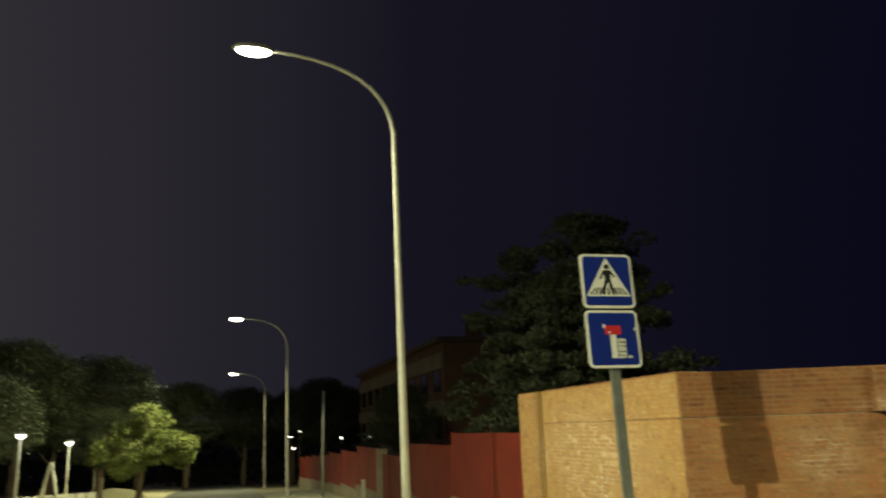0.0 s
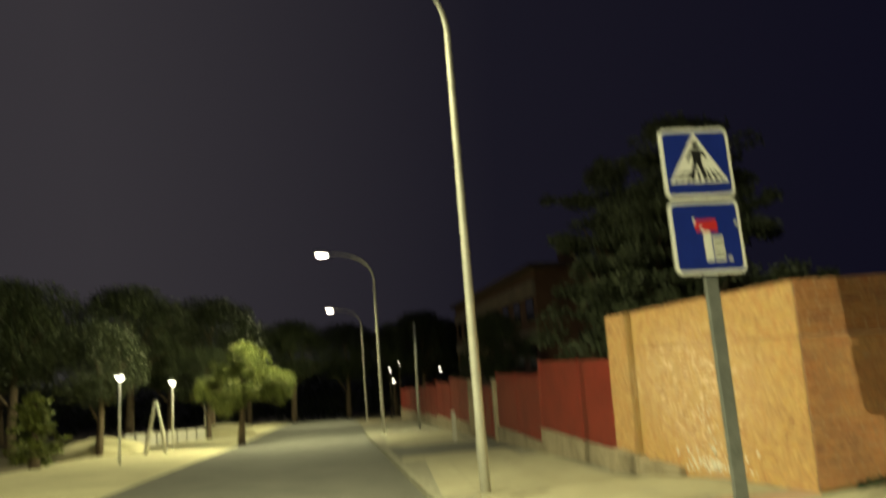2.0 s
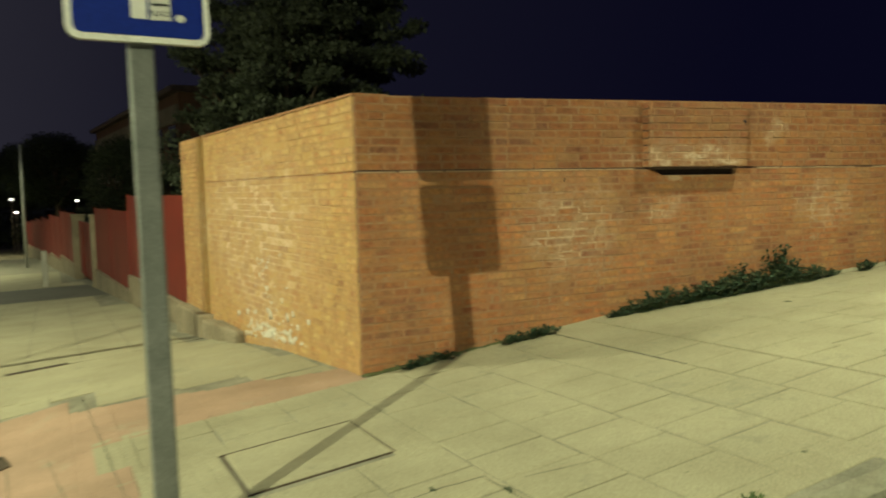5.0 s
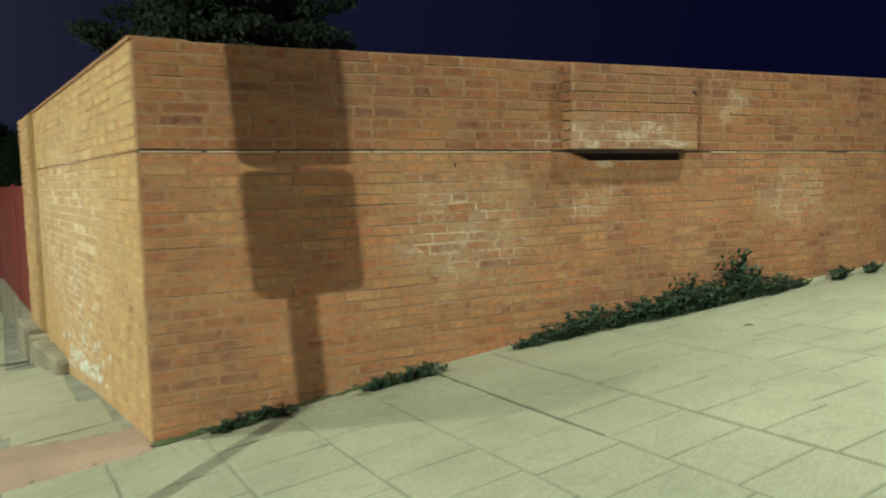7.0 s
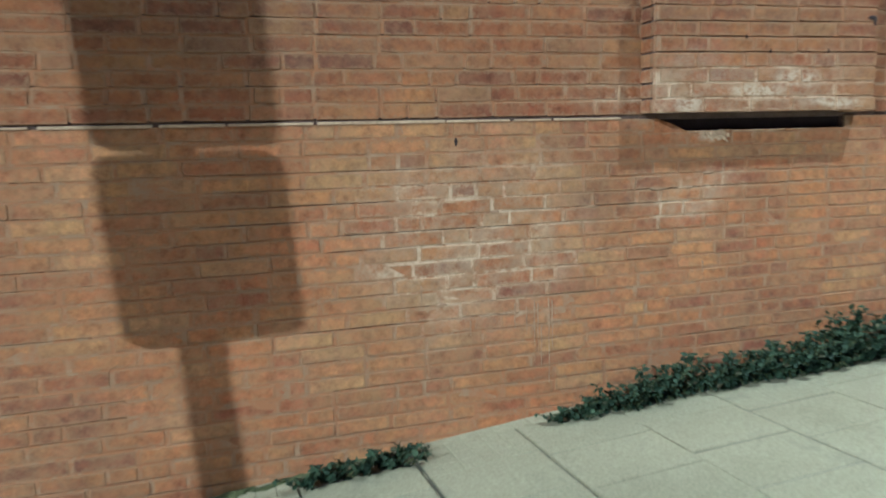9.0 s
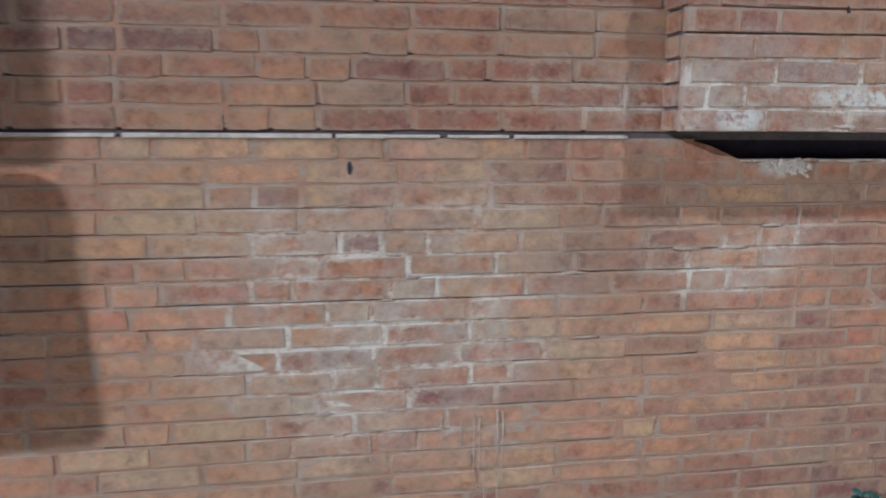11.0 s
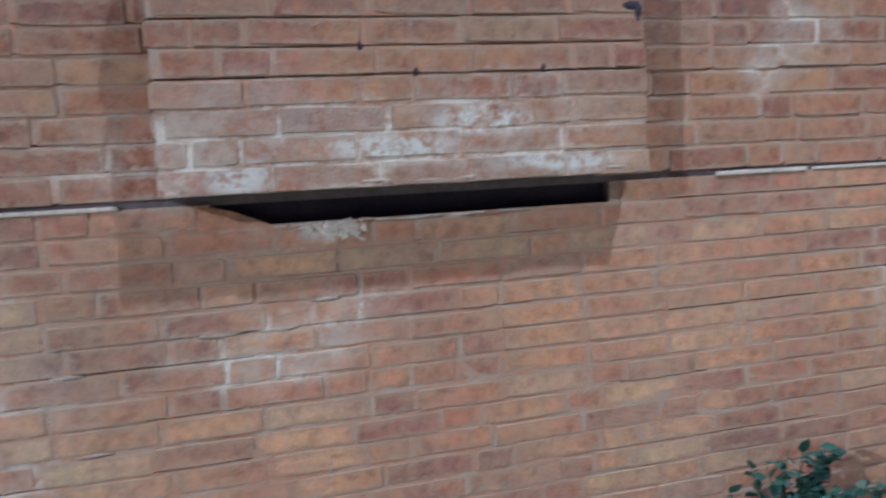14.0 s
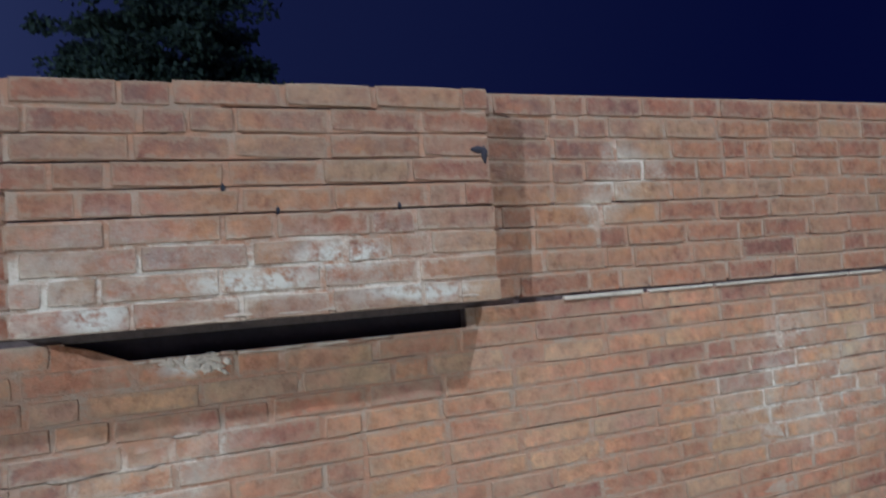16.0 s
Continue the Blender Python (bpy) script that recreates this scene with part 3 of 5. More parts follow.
for i in range(-20, 24):
    for j in range(-12, 60):
        x, y = 6.15 + (i + 0.5) * TX, 9.94 - (j + 0.5) * TY
        y += (0.5 * TY if i % 2 else 0.0) * 0.5
        if not inside(x, y, TX, TY) and x < 14 and y < 10.6 or any(red_zone(x + a, y + b) for a in (-0.25, 0, 0.25) for b in (-0.17, 0.17)) or (abs(x - 5.0) < 0.7 and abs(y - 8.65) < 0.58):
            cut_slab(x, y, TX, TY, 6, 4)
        if not inside(x, y, TX, TY) or any(red_zone(x + a, y + b) for a in (-0.25, 0, 0.25) for b in (-0.17, 0.17)) or (abs(x - 5.0) < 0.43 + TX / 2 - 0.08 and abs(y - 8.65) < 0.38 + TY / 2 - 0.06):
            continue
        m = lie(x, y) @ pose(random.uniform(-0.003, 0.003), random.uniform(-0.003, 0.003), random.uniform(-0.0015, 0.0015), random.uniform(-0.25, 0.25), random.uniform(-0.25, 0.25), random.uniform(-0.3, 0.3))
        if 6.0 < x < 12.2 and singles < 150:
            ob = new("paving_slab", slab_mesh)
            ob.parent, ob.matrix_basis = pavement, m
            singles += 1
        else:
            v, f = slab_shape(TX, TY)
            b = len(verts)
            verts += [m @ Vector(p) for p in v]
            faces += [tuple(k + b for k in q) for q in f]
for j in range(-30, 90):
    for i in range(-16, 8):
        x, y = 4.0 + (i + 0.5) * 0.60, 12.0 + (j + 0.5) * 0.40
        if y < 10.6 or y > 40 or 24.6 < y < 29.4 or not (kerb_x(y) + 0.40 < x < wall_x(y) - 0.31) or any(red_zone(x + a, y + c) for a in (-0.29, 0, 0.29) for c in (-0.19, 0.19)):
            continue
        m = lie(x, y)
        v, f = slab_shape(0.60, 0.40)
        b = len(verts)
        verts += [m @ Vector(p) for p in v]
        faces += [tuple(k + b for k in q) for q in f]
tagged(part("paving_slabs", (verts, faces), PAVING, pavement), "", "", "", "stuff")
red_mesh = mesh_of("red_slab", *slab_shape(0.30, 0.30), RED_TILE)
for i in range(14):
    for j in range(14):
        x, y = 2.3 + (i + 0.5) * 0.30, 8.4 + (j + 0.5) * 0.30
        if red_zone(x, y) and inside(x, y, 0.25, 0.25) and not (abs(x - 3.165) < 0.33 and abs(y - 10.37) < 0.3):
            ob = new("red_slab", red_mesh)
            ob.parent, ob.matrix_basis = pavement, lie(x, y) @ pose(0, 0, 0, random.uniform(-0.3, 0.3), random.uniform(-0.3, 0.3), 0)

cells = [(2.2 + 0.06 * i, 8.5 + 0.06 * j) for i in range(65) for j in range(56) if red_zone(2.2 + 0.06 * i, 8.5 + 0.06 * j)]
verts, faces = [], []
for x, y in cells:
    b = len(verts)
    verts += [(x + a, y + c, pavement_z(x + a, y + c) + 0.006) for a, c in ((-0.03, -0.03), (0.03, -0.03), (0.03, 0.03), (-0.03, 0.03))]
    faces.append((b, b + 1, b + 2, b + 3))
part("red_bed", (verts, faces), RED_TILE, pavement, "worn coral red ramp bed")

# dark asphalt crossing to the gate
verts = [(kerb_x(y) + 0.16 + (wall_x(y) - 0.22 - kerb_x(y)) * k / 4, y, pavement_z(kerb_x(y) + 0.16 + (wall_x(y) - 0.22 - kerb_x(y)) * k / 4, y) + 0.010) for y in np.linspace(24.6, 29.4, 9) for k in range(5)]
faces = [(j * 5 + i, j * 5 + i + 1, j * 5 + i + 6, j * 5 + i + 5) for j in range(8) for i in range(4)]
tagged(new("driveway", mesh_of("driveway", verts, faces, ASPHALT, True)), "dark asphalt driveway crossing the pavement to the gate", "driveway", "", "structure")

# access cover framed in the pavement, drain grating in the ramp
cover = thing("access_cover", "square concrete access cover flush with the pavement slabs", "access cover", at=lie(5.0, 8.65))
part("cover_slab", box((0.80, 0.72, 0.05), (0, 0, -0.015), 0.008), PAVING, cover)
for sx, sy, cx, cy in ((0.86, 0.010, 0, 0.372), (0.86, 0.010, 0, -0.372), (0.010, 0.73, 0.418, 0), (0.010, 0.73, -0.418, 0)):
    part("frame_bar", box((sx, sy, 0.03), (cx, cy, -0.006), 0.002), IRON, cover, "rusty dark iron frame edge")
drain = thing("drain_grating", "dark rusty iron drain grating set in red paving", "drain grating", at=lie(3.165, 10.37) @ pose(0, 0, 0.01, 0, 0, 11) @ Matrix.Diagonal((1, 1.25, 1, 1)))
part("tray", box((0.42, 0.26, 0.03), (0, 0, -0.012), 0.004), IRON, drain)
for sx, sy, cx, cy in ((0.44, 0.02, 0, 0.125), (0.44, 0.02, 0, -0.125), (0.02, 0.23, 0.21, 0), (0.02, 0.23, -0.21, 0)):
    part("frame_bar", box((sx, sy, 0.02), (cx, cy, 0.006), 0.003), IRON, drain)
for k in range(9):
    part("grate_bar", box((0.018, 0.23, 0.016), (-0.168 + k * 0.042, 0, 0.006), 0.003), IRON, drain)

slot = thing("drain_slot", "narrow dark drain slot in the pavement slabs", "drain slot", at=lie(3.52, 14.02) @ pose(0, 0, 0.004, 0, 0, 15))
part("slot_bed", box((0.62, 0.09, 0.03), (0, 0, -0.004), 0.004), HOLE_SHADE, slot)
for cy in (0.05, -0.05):
    part("slot_rim", box((0.66, 0.014, 0.03), (0, cy, -0.003), 0.003), IRON, slot)

# open, dirt-filled joints between the slabs
def open_joint(x0, y0, x1, y1, w, seed):
    """A ragged dark joint from one point of the pavement to another."""
    r = random.Random(seed)
    a, b = Vector((x0, y0)), Vector((x1, y1))
    side = Vector((a.y - b.y, b.x - a.x)).normalized()
    n = max(3, int((b - a).length / 0.06))
    v, f = [], []
    for k in range(n + 1):
        p = a.lerp(b, k / n) + side * r.gauss(0, 0.0025)
        h = w * r.uniform(0.15, 0.8) * (0.3 if k in (0, n) else 1)
        for q in (p - side * h / 2, p + side * h / 2):
            v.append((q.x, q.y, pavement_z(q.x, q.y) + 0.0095))
        for q in (p + side * h / 2, p - side * h / 2):
            v.append((q.x, q.y, pavement_z(q.x, q.y) - 0.02))
    for k in range(n):
        o = 4 * k
        f += [(o + e, o + (e + 1) % 4, o + 4 + (e + 1) % 4, o + 4 + e) for e in range(4)]
    part("open_joint", (v, f), DIRT, pavement)


for k, row in enumerate(((3.0, 13.86, 4.2, 14.15, 0.022), (4.2, 14.15, 5.45, 14.6, 0.018), (7.65, 10.0, 7.65, 8.25, 0.010),
                         (4.62, 7.64, 4.65, 7.08, 0.016), (4.65, 7.6, 5.4, 7.63, 0.008), (5.33, 7.64, 5.62, 7.60, 0.012), (5.60, 7.6, 5.63, 6.8, 0.012),
                         (5.75, 7.45, 6.15, 7.36, 0.010), (3.32, 8.43, 4.15, 8.36, 0.018),
                         (3.38, 10.2, 3.42, 9.5, 0.010), (3.63, 10.05, 3.74, 8.9, 0.010), (3.9, 11.75, 4.02, 8.75, 0.010))):
    open_joint(*row, 60 + k)

# painted crossing and arrow
def decal(name, outline, label, category, group="", material=ROAD_PAINT):
    bm = bmesh.new()
    height = lambda x, y: road_z(x, y) if y < 9 else road_mid(y)
    top = [bm.verts.new((x, y, height(x, y) + 0.009)) for x, y in outline]
    low = [bm.verts.new((x, y, height(x, y) - 0.02)) for x, y in outline]
    bm.faces.new(top)
    for i in range(len(top)):
        k = (i + 1) % len(top)
        bm.faces.new((low[i], low[k], top[k], top[i]))
    return tagged(part(name, bm, material), label, category, group)


for k in range(-4, 3):
    x = 0.33 + 0.985 * k
    out = [(x + 0.25 + random.uniform(-0.006, 0.006) - 0.02 * s, 8.42 + s * 0.3 - 0.02 * k) for s in range(0, 11)]
    back = [(x - 0.24 + random.uniform(-0.006, 0.006) - 0.02 * s, 8.42 + s * 0.3 - 0.02 * k) for s in range(10, -1, -1)]
    decal("crossing_stripe", out + back, "badly worn white zebra crossing stripe beside the kerb" if k == 2 else "worn white painted zebra crossing stripe on asphalt", "road marking", "zebra crossing stripes", WORN_PAINT if k == 2 else ROAD_PAINT)
decal("road_arrow", [(0.33, 13.2), (0.53, 13.15), (0.43, 14.85), (0.66, 14.80), (0.28, 16.1), (0.03, 14.95), (0.26, 14.88)], "white painted straight-ahead arrow on asphalt", "road marking")


# ---- brick walls ----
COURSE, STRETCH, HEAD, JOINT_W = 0.068, 0.268, 0.130, 0.0075
UPRIGHT_W = 0.0135
GROOVE = 2.465


def brick_shape(w, h, seed, depth=0.03):
    """A worn brick: an uneven outline with knocked corners, a chamfer of uneven width and a face set back into the wall."""
    r = random.Random(seed)
    outer = []
    for fx, fz in ((-0.5, -0.5), (-0.2, -0.5), (0.15, -0.5), (0.5, -0.5), (0.5, 0.1), (0.5, 0.5), (0.2, 0.5), (-0.15, 0.5), (-0.5, 0.5), (-0.5, -0.1)):
        corner = abs(fx) == 0.5 and abs(fz) == 0.5
        pull = r.uniform(0.0, 0.006) if corner and r.random() < 0.7 else r.uniform(-0.0015, 0.002)
        outer.append((fx * w - math.copysign(pull, fx) * (abs(fx) == 0.5) + (0 if abs(fx) == 0.5 else r.uniform(-0.02, 0.02)), fz * h - math.copysign(pull * 0.6, fz) * (abs(fz) == 0.5)))
    n = len(outer)
    v = [(x, depth, z) for x, z in outer] + [(x, r.uniform(0.004, 0.0065), z) for x, z in outer]
    for x, z in outer:
        c = r.uniform(0.001, 0.004)
        v.append((x - math.copysign(c, x) * (abs(x) > 0.3 * w), r.uniform(0, 0.0018), z - math.copysign(c * 0.8, z) * (abs(z) > 0.3 * h)))
    f = [(a + k * n, (a + 1) % n + k * n, (a + 1) % n + (k + 1) * n, a + (k + 1) * n) for k in range(2) for a in range(n)] + [tuple(range(2 * n, 3 * n))]
    return v, f


SHAPES = {(kind, k): brick_shape(STRETCH - JOINT_W if kind == "s" else HEAD - JOINT_W, COURSE - JOINT_W, 31 * k + (7 if kind == "s" else 0)) for kind in "sh" for k in range(9)}


def face_uv(v):
    w, h = max(p[0] for p in v), max(p[2] for p in v)
    return [(0.5 * p[0] / w, 0.5 * p[2] / h) for p in v]


WASHED_MESH = {key: mesh_of("brick", *shape, WASHED, False, face_uv(shape[0])) for key, shape in SHAPES.items()}
BRICK_MESH = {key: mesh_of("brick", *shape, BRICK, False, face_uv(shape[0])) for key, shape in SHAPES.items()}


OLD_MESH = {key: mesh_of("brick", *shape, OLD_RED, False, face_uv(shape[0])) for key, shape in SHAPES.items()}
FAMILY = {"plain": (BRICK_MESH, BRICK_JOINED), "washed": (WASHED_MESH, WASHED_JOINED), "old": (OLD_MESH, OLD_RED_JOINED)}


def courses(length, levels, seed):
    """Rows of bricks: (middle along the wall, middle height, kind, width)."""
    r = random.Random(seed)
    for row, z in enumerate(levels):
        u = -(0.5 * STRETCH if row % 2 else 0.0) + r.uniform(-0.03, 0.03)
        while u < length:
            kind = "h" if r.random() < 0.24 else "s"
            w = (STRETCH if kind == "s" else HEAD) * r.uniform(0.9, 1.07)
            a, b = max(u, 0.0), min(u + w, length)
            if b - a > 0.04:
                yield (a + b) / 2, z, kind, b - a
            u += w


def lay(placed, parent, family="plain"):
    """Lay bricks given as (matrix, kind, stretch along the wall): singly where marked, else joined."""
    verts, faces, uvs = [], [], []
    for m, kind, s, pick in placed:
        key = (kind, random.randrange(9))
        if pick:
            ob = new("brick", FAMILY[family][0][key])
            ob.parent, ob.matrix_basis = parent, m
        else:
            v, f = SHAPES[key]
            b = len(verts)
            verts += [m @ Vector(p) for p in v]
            faces += [tuple(k + b for k in q) for q in f]
            uvs += face_uv(v)
    if verts:
        tagged(part("brickwork", (verts, faces, uvs), FAMILY[family][1], parent), "", "", "", "stuff")


def top_of(x):
    return 3.075 + 0.0195 * max(0.0, min(x, 13.5) - 6.4)


LOW_LEVELS = [2.460 - COURSE * (k + 0.5) for k in range(28)]
UP_LEVELS = [2.472 + 0.0664 * (k + 0.5) for k in range(9)]
BOX_X0, BOX_X1, BOX_Y = 8.855, 10.165, 9.908
PANEL_SHADE_X0, PANEL_SHADE_X1 = 8.97, 10.10

wall = thing("wall_1", "long orange brick garden wall with a dark course line and white lime bloom", "wall", "", "structure")
FRONT_LEN = 12.0


def prism(x0, x1, y0, y1, z0, z1a, z1b=None):
    z1b = z1a if z1b is None else z1b
    v = [(x0, y0, z0), (x1, y0, z0), (x1, y1, z0), (x0, y1, z0), (x0, y0, z1a), (x1, y0, z1b), (x1, y1, z1b), (x0, y1, z1a)]
    return v, [(0, 3, 2, 1), (4, 5, 6, 7), (0, 1, 5, 4), (1, 2, 6, 5), (2, 3, 7, 6), (3, 0, 4, 7)]


YF = 10.03
yc = YF + 0.006
X0, X1 = 5.912, 5.905 + FRONT_LEN
part("mortar_core", prism(X0, X1, YF + 0.014, YF + 0.30, 0.30, 2.387), RECESS, wall)
part("mortar_core", prism(X0, PANEL_SHADE_X0, YF + 0.014, YF + 0.30, 2.387, 2.454), RECESS, wall)
part("mortar_core", prism(PANEL_SHADE_X1, X1, YF + 0.014, YF + 0.30, 2.387, 2.454), RECESS, wall)
# set-back near-black strip stands in for two lamps' overlapping shadows below the panel
part("shade_recess", prism(PANEL_SHADE_X0, PANEL_SHADE_X1, YF + 0.045, YF + 0.30, 2.387, 2.476), HOLE_SHADE, wall, "near-black recess standing in for overlapping shadows under the brick panel")
part("course_groove", prism(X0, X1, YF + 0.012, YF + 0.30, 2.454, 2.476), RECESS, wall, "dark recessed course line")
part("mortar_core", prism(X0, X1, YF + 0.016, YF + 0.30, 2.476, top_of(X0) - 0.01, top_of(X1) - 0.01), RECESS, wall)


def pointing(x0, x1, face, back, low, high, seed, parent, filled, gap=1.0):
    """Mortar along one course in broken lengths; where it has washed out, the bed joint above stays open and dark."""
    r = random.Random(seed)
    v, f = [], []
    x = x0
    while x < x1:
        e = min(x1, x + r.uniform(0.12, 0.7))
        open_ = 0.0 if r.random() < filled else r.uniform(0.25, 1.0) * JOINT_W * gap
        y = face + r.uniform(0.0030, 0.0052)
        o = len(v)
        v += [(x, y, low(x)), (e, y, low(e)), (e, y, high(e) - open_), (x, y, high(x) - open_),
              (x, back, low(x)), (e, back, low(e)), (e, back, high(e) - open_), (x, back, high(x) - open_)]
        f += [(o, o + 1, o + 2, o + 3), (o + 3, o + 2, o + 6, o + 7), (o + 1, o, o + 4, o + 5), (o, o + 3, o + 7, o + 4), (o + 2, o + 1, o + 5, o + 6)]
        x = e
    part("pointing", (v, f), MORTAR, parent)


def bed(row):
    """Height of the underside of a course in the upper wall, which spreads as the wall's top climbs."""
    return lambda x: 2.478 + 0.0664 * row * (top_of(x) - 2.478) / (3.075 - 2.478) + JOINT_W / 2


for row in range(28):
    low = 2.460 - COURSE * (row + 1) + JOINT_W / 2
    for x0, x1 in ((X0, PANEL_SHADE_X0), (PANEL_SHADE_X1, X1)) if row == 0 else ((X0, X1),):
        pointing(x0, x1, YF - 0.0012, YF + 0.02, lambda x: low, lambda x: min(low + COURSE, 2.456), 500 + row, wall, 0.66 if row else 1.0, 0.5)
for row in range(9):
    if row < 8:
        pointing(X0, X1, YF, YF + 0.02, bed(row), bed(row + 1), 300 + row, wall, 0.62 if row < 4 else 0.2)
    else:
        pointing(X0, X1, YF, YF + 0.02, bed(row), lambda x: top_of(x) - 0.006, 300 + row, wall, 1.0)

placed = []
for u, z, kind, w in courses(FRONT_LEN, LOW_LEVELS, 5):
    x = 5.905 + u
    if z > LOW_LEVELS[0] - 0.01 and PANEL_SHADE_X0 - 0.05 < x < PANEL_SHADE_X1 + 0.05:
        continue
    if z < slope(x, 10.0) - 0.1:
        continue
    s = (w - UPRIGHT_W * random.uniform(0.5, 1.25)) / ((STRETCH if kind == "s" else HEAD) - JOINT_W)
    m = pose(x, YF + max(-0.0012, min(0.0008, random.gauss(0, 0.0009))), z + random.gauss(0, 0.0018), random.gauss(0, 0.3), random.gauss(0, 0.22), random.gauss(0, 0.2)) @ Matrix.Diagonal((s, 1, 1, 1))
    placed.append((m, kind, s, 8.1 < x < 11.1 and z > 1.72))
lay(placed, wall)
placed = []
for u, z, kind, w in courses(FRONT_LEN, UP_LEVELS, 9):
    x = 5.905 + u
    if x - w / 2 > BOX_X0 + 0.01 and x + w / 2 < BOX_X1 - 0.01:
        continue
    s = (w - UPRIGHT_W * random.uniform(0.5, 1.25)) / ((STRETCH if kind == "s" else HEAD) - JOINT_W)
    k = (top_of(x) - 2.478) / (3.075 - 2.478)
    zz = 2.478 + (z - 2.478) * k
    top_row = z > UP_LEVELS[-1] - 0.01
    m = pose(x, YF + max(-0.002, min(0.001, random.gauss(0, 0.0014))), zz + (random.gauss(0, 0.004) if top_row else random.gauss(0, 0.0013)), random.gauss(0, 0.35), random.gauss(0, 0.3), random.gauss(0, 0.35)) @ Matrix.Diagonal((s, 1, k, 1))
    placed.append((m, kind, s, 8.1 < x < 11.1))
lay(placed, wall, "old")

# caps of the top course, so that the wall's top is brick from above
part("top_bed", prism(X0, X1, YF + 0.028, YF + 0.30, top_of(X0) - 0.012, top_of(X0) - 0.004, top_of(X1) - 0.004), MORTAR, wall)
# thin lime lip under the groove, in broken lengths
u = 0.0
while u < FRONT_LEN - 0.3:
    w = random.uniform(0.12, 0.6)
    x = 5.92 + u
    if not (8.76 < x + w and x < 10.42) and random.random() < 0.95:
        part("lime_lip", box((w, 0.016, random.uniform(0.009, 0.014)), (x + w / 2, YF + 0.0035, 2.4600), 0.002), LIP, wall)
    u += w + random.uniform(0, 0.03)

# projecting brick panel
panel = part("projecting_panel", prism(BOX_X0 + 0.014, BOX_X1 - 0.014, BOX_Y + 0.016, YF + 0.02, 2.482, 3.085, 3.112), RECESS, wall, "projecting brick panel with lime-stained lower courses")
placed = []
PANEL_TOP = 3.128


def panel_bed(row):
    return lambda x: 2.476 + (PANEL_TOP - 0.028 * (BOX_X1 - x) / (BOX_X1 - BOX_X0) - 2.476) * row / 9 + JOINT_W / 2


for row in range(9):
    pointing(BOX_X0 + 0.012, BOX_X1 - 0.012, BOX_Y, BOX_Y + 0.03, panel_bed(row), panel_bed(row + 1) if row < 8 else lambda x: panel_bed(9)(x) - 0.012, 400 + row, panel, 0.9 if row < 3 else 0.15 if row < 8 else 1.0)
for row in range(9):
    for u, _, kind, w in courses(BOX_X1 - BOX_X0, [0], 50 + row * 3):
        s = (w - UPRIGHT_W * random.uniform(0.5, 1.25)) / ((STRETCH if kind == "s" else HEAD) - JOINT_W)
        if row % 2:
            u = (BOX_X1 - BOX_X0) - u
        jitter = 0.0022 if row > 4 else 0.0014
        PITCH = (PANEL_TOP - 0.028 * (1 - u / (BOX_X1 - BOX_X0)) - 2.476) / 9
        z = 2.476 + PITCH * (row + 0.5)
        m = pose(BOX_X0 + u, BOX_Y + max(-0.003, min(0.001, random.gauss(0, jitter))), z + random.gauss(0, 0.0015), random.gauss(0, 0.5), random.gauss(0, 0.5), random.gauss(0, 0.5)) @ Matrix.Diagonal((s, 1, PITCH / COURSE, 1))
        placed.append((m, kind, s, True))
    for x, turn in ((BOX_X0, -90), (BOX_X1, 90)):
        PITCH = (PANEL_TOP - (0.028 if turn < 0 else 0) - 2.476) / 9
        z = 2.476 + PITCH * (row + 0.5)
        m = pose(x, (BOX_Y + 0.03 + YF) / 2, z, 0, 0, turn) @ Matrix.Diagonal((0.7, 1, PITCH / COURSE, 1))
        placed.append((m, "h", 1, True))
lay(placed, panel, "old")
part("top_bed", box((BOX_X1 - BOX_X0 - 0.02, 0.40, 0.03), ((BOX_X0 + BOX_X1) / 2, YF + 0.09, PANEL_TOP - 0.045), 0.01), MORTAR, panel)
# added wedge gives that strip the slanted end of a cast shadow
wedge = [(PANEL_SHADE_X0 - 0.03, 2.389), (PANEL_SHADE_X0 + 0.16, 2.389), (PANEL_SHADE_X0 + 0.14, 2.400), (PANEL_SHADE_X0 + 0.06, 2.434), (PANEL_SHADE_X0 - 0.03, 2.458)]
part("shade_wedge", plate(wedge, YF + 0.002, YF + 0.12), BRICK_JOINED, wall, "brick wedge shaping the slanted end of the panel's shadow")
for k in range(17):
    x = 9.10 + k * 0.045
    if random.random() < 0.85:
        part("ledge_mortar", box((random.uniform(0.03, 0.055), 0.03, random.uniform(0.004, 0.010)), (x, YF + 0.010 - random.uniform(0, 0.005), 2.391 + random.uniform(-0.002, 0.003)), 0.0018, None, random.uniform(-6, 6)), LIP if random.random() < 0.75 else MORTAR, wall)
bm = bmesh.new()
for k in range(46):
    ball = bmesh.new()
    bmesh.ops.create_icosphere(ball, subdivisions=2, radius=1)
    off = Vector((random.random() * 9, random.random() * 9, 0))
    for v in ball.verts:
        v.co = v.co * (1 + 0.6 * noise.noise(v.co * 1.8 + off))
    dx = 0.06 + 0.20 * random.betavariate(2.2, 1.6)
    drop = 0.055 * (dx - 0.04) / 0.22 * random.random() ** 1.3
    bmesh.ops.transform(ball, matrix=pose(9.12 + dx, YF + 0.001, 2.388 - drop, 0, random.uniform(-40, 40), 0) @ Matrix.Diagonal((random.uniform(0.008, 0.022), 0.0028, random.uniform(0.004, 0.010), 1)), verts=ball.verts)
    me = bpy.data.meshes.new("tmp")
    ball.to_mesh(me)
    ball.free()
    bm.from_mesh(me)
    bpy.data.meshes.remove(me)
part("broken_mortar", bm, LIP, wall, "crumbled white mortar on the ledge", True)
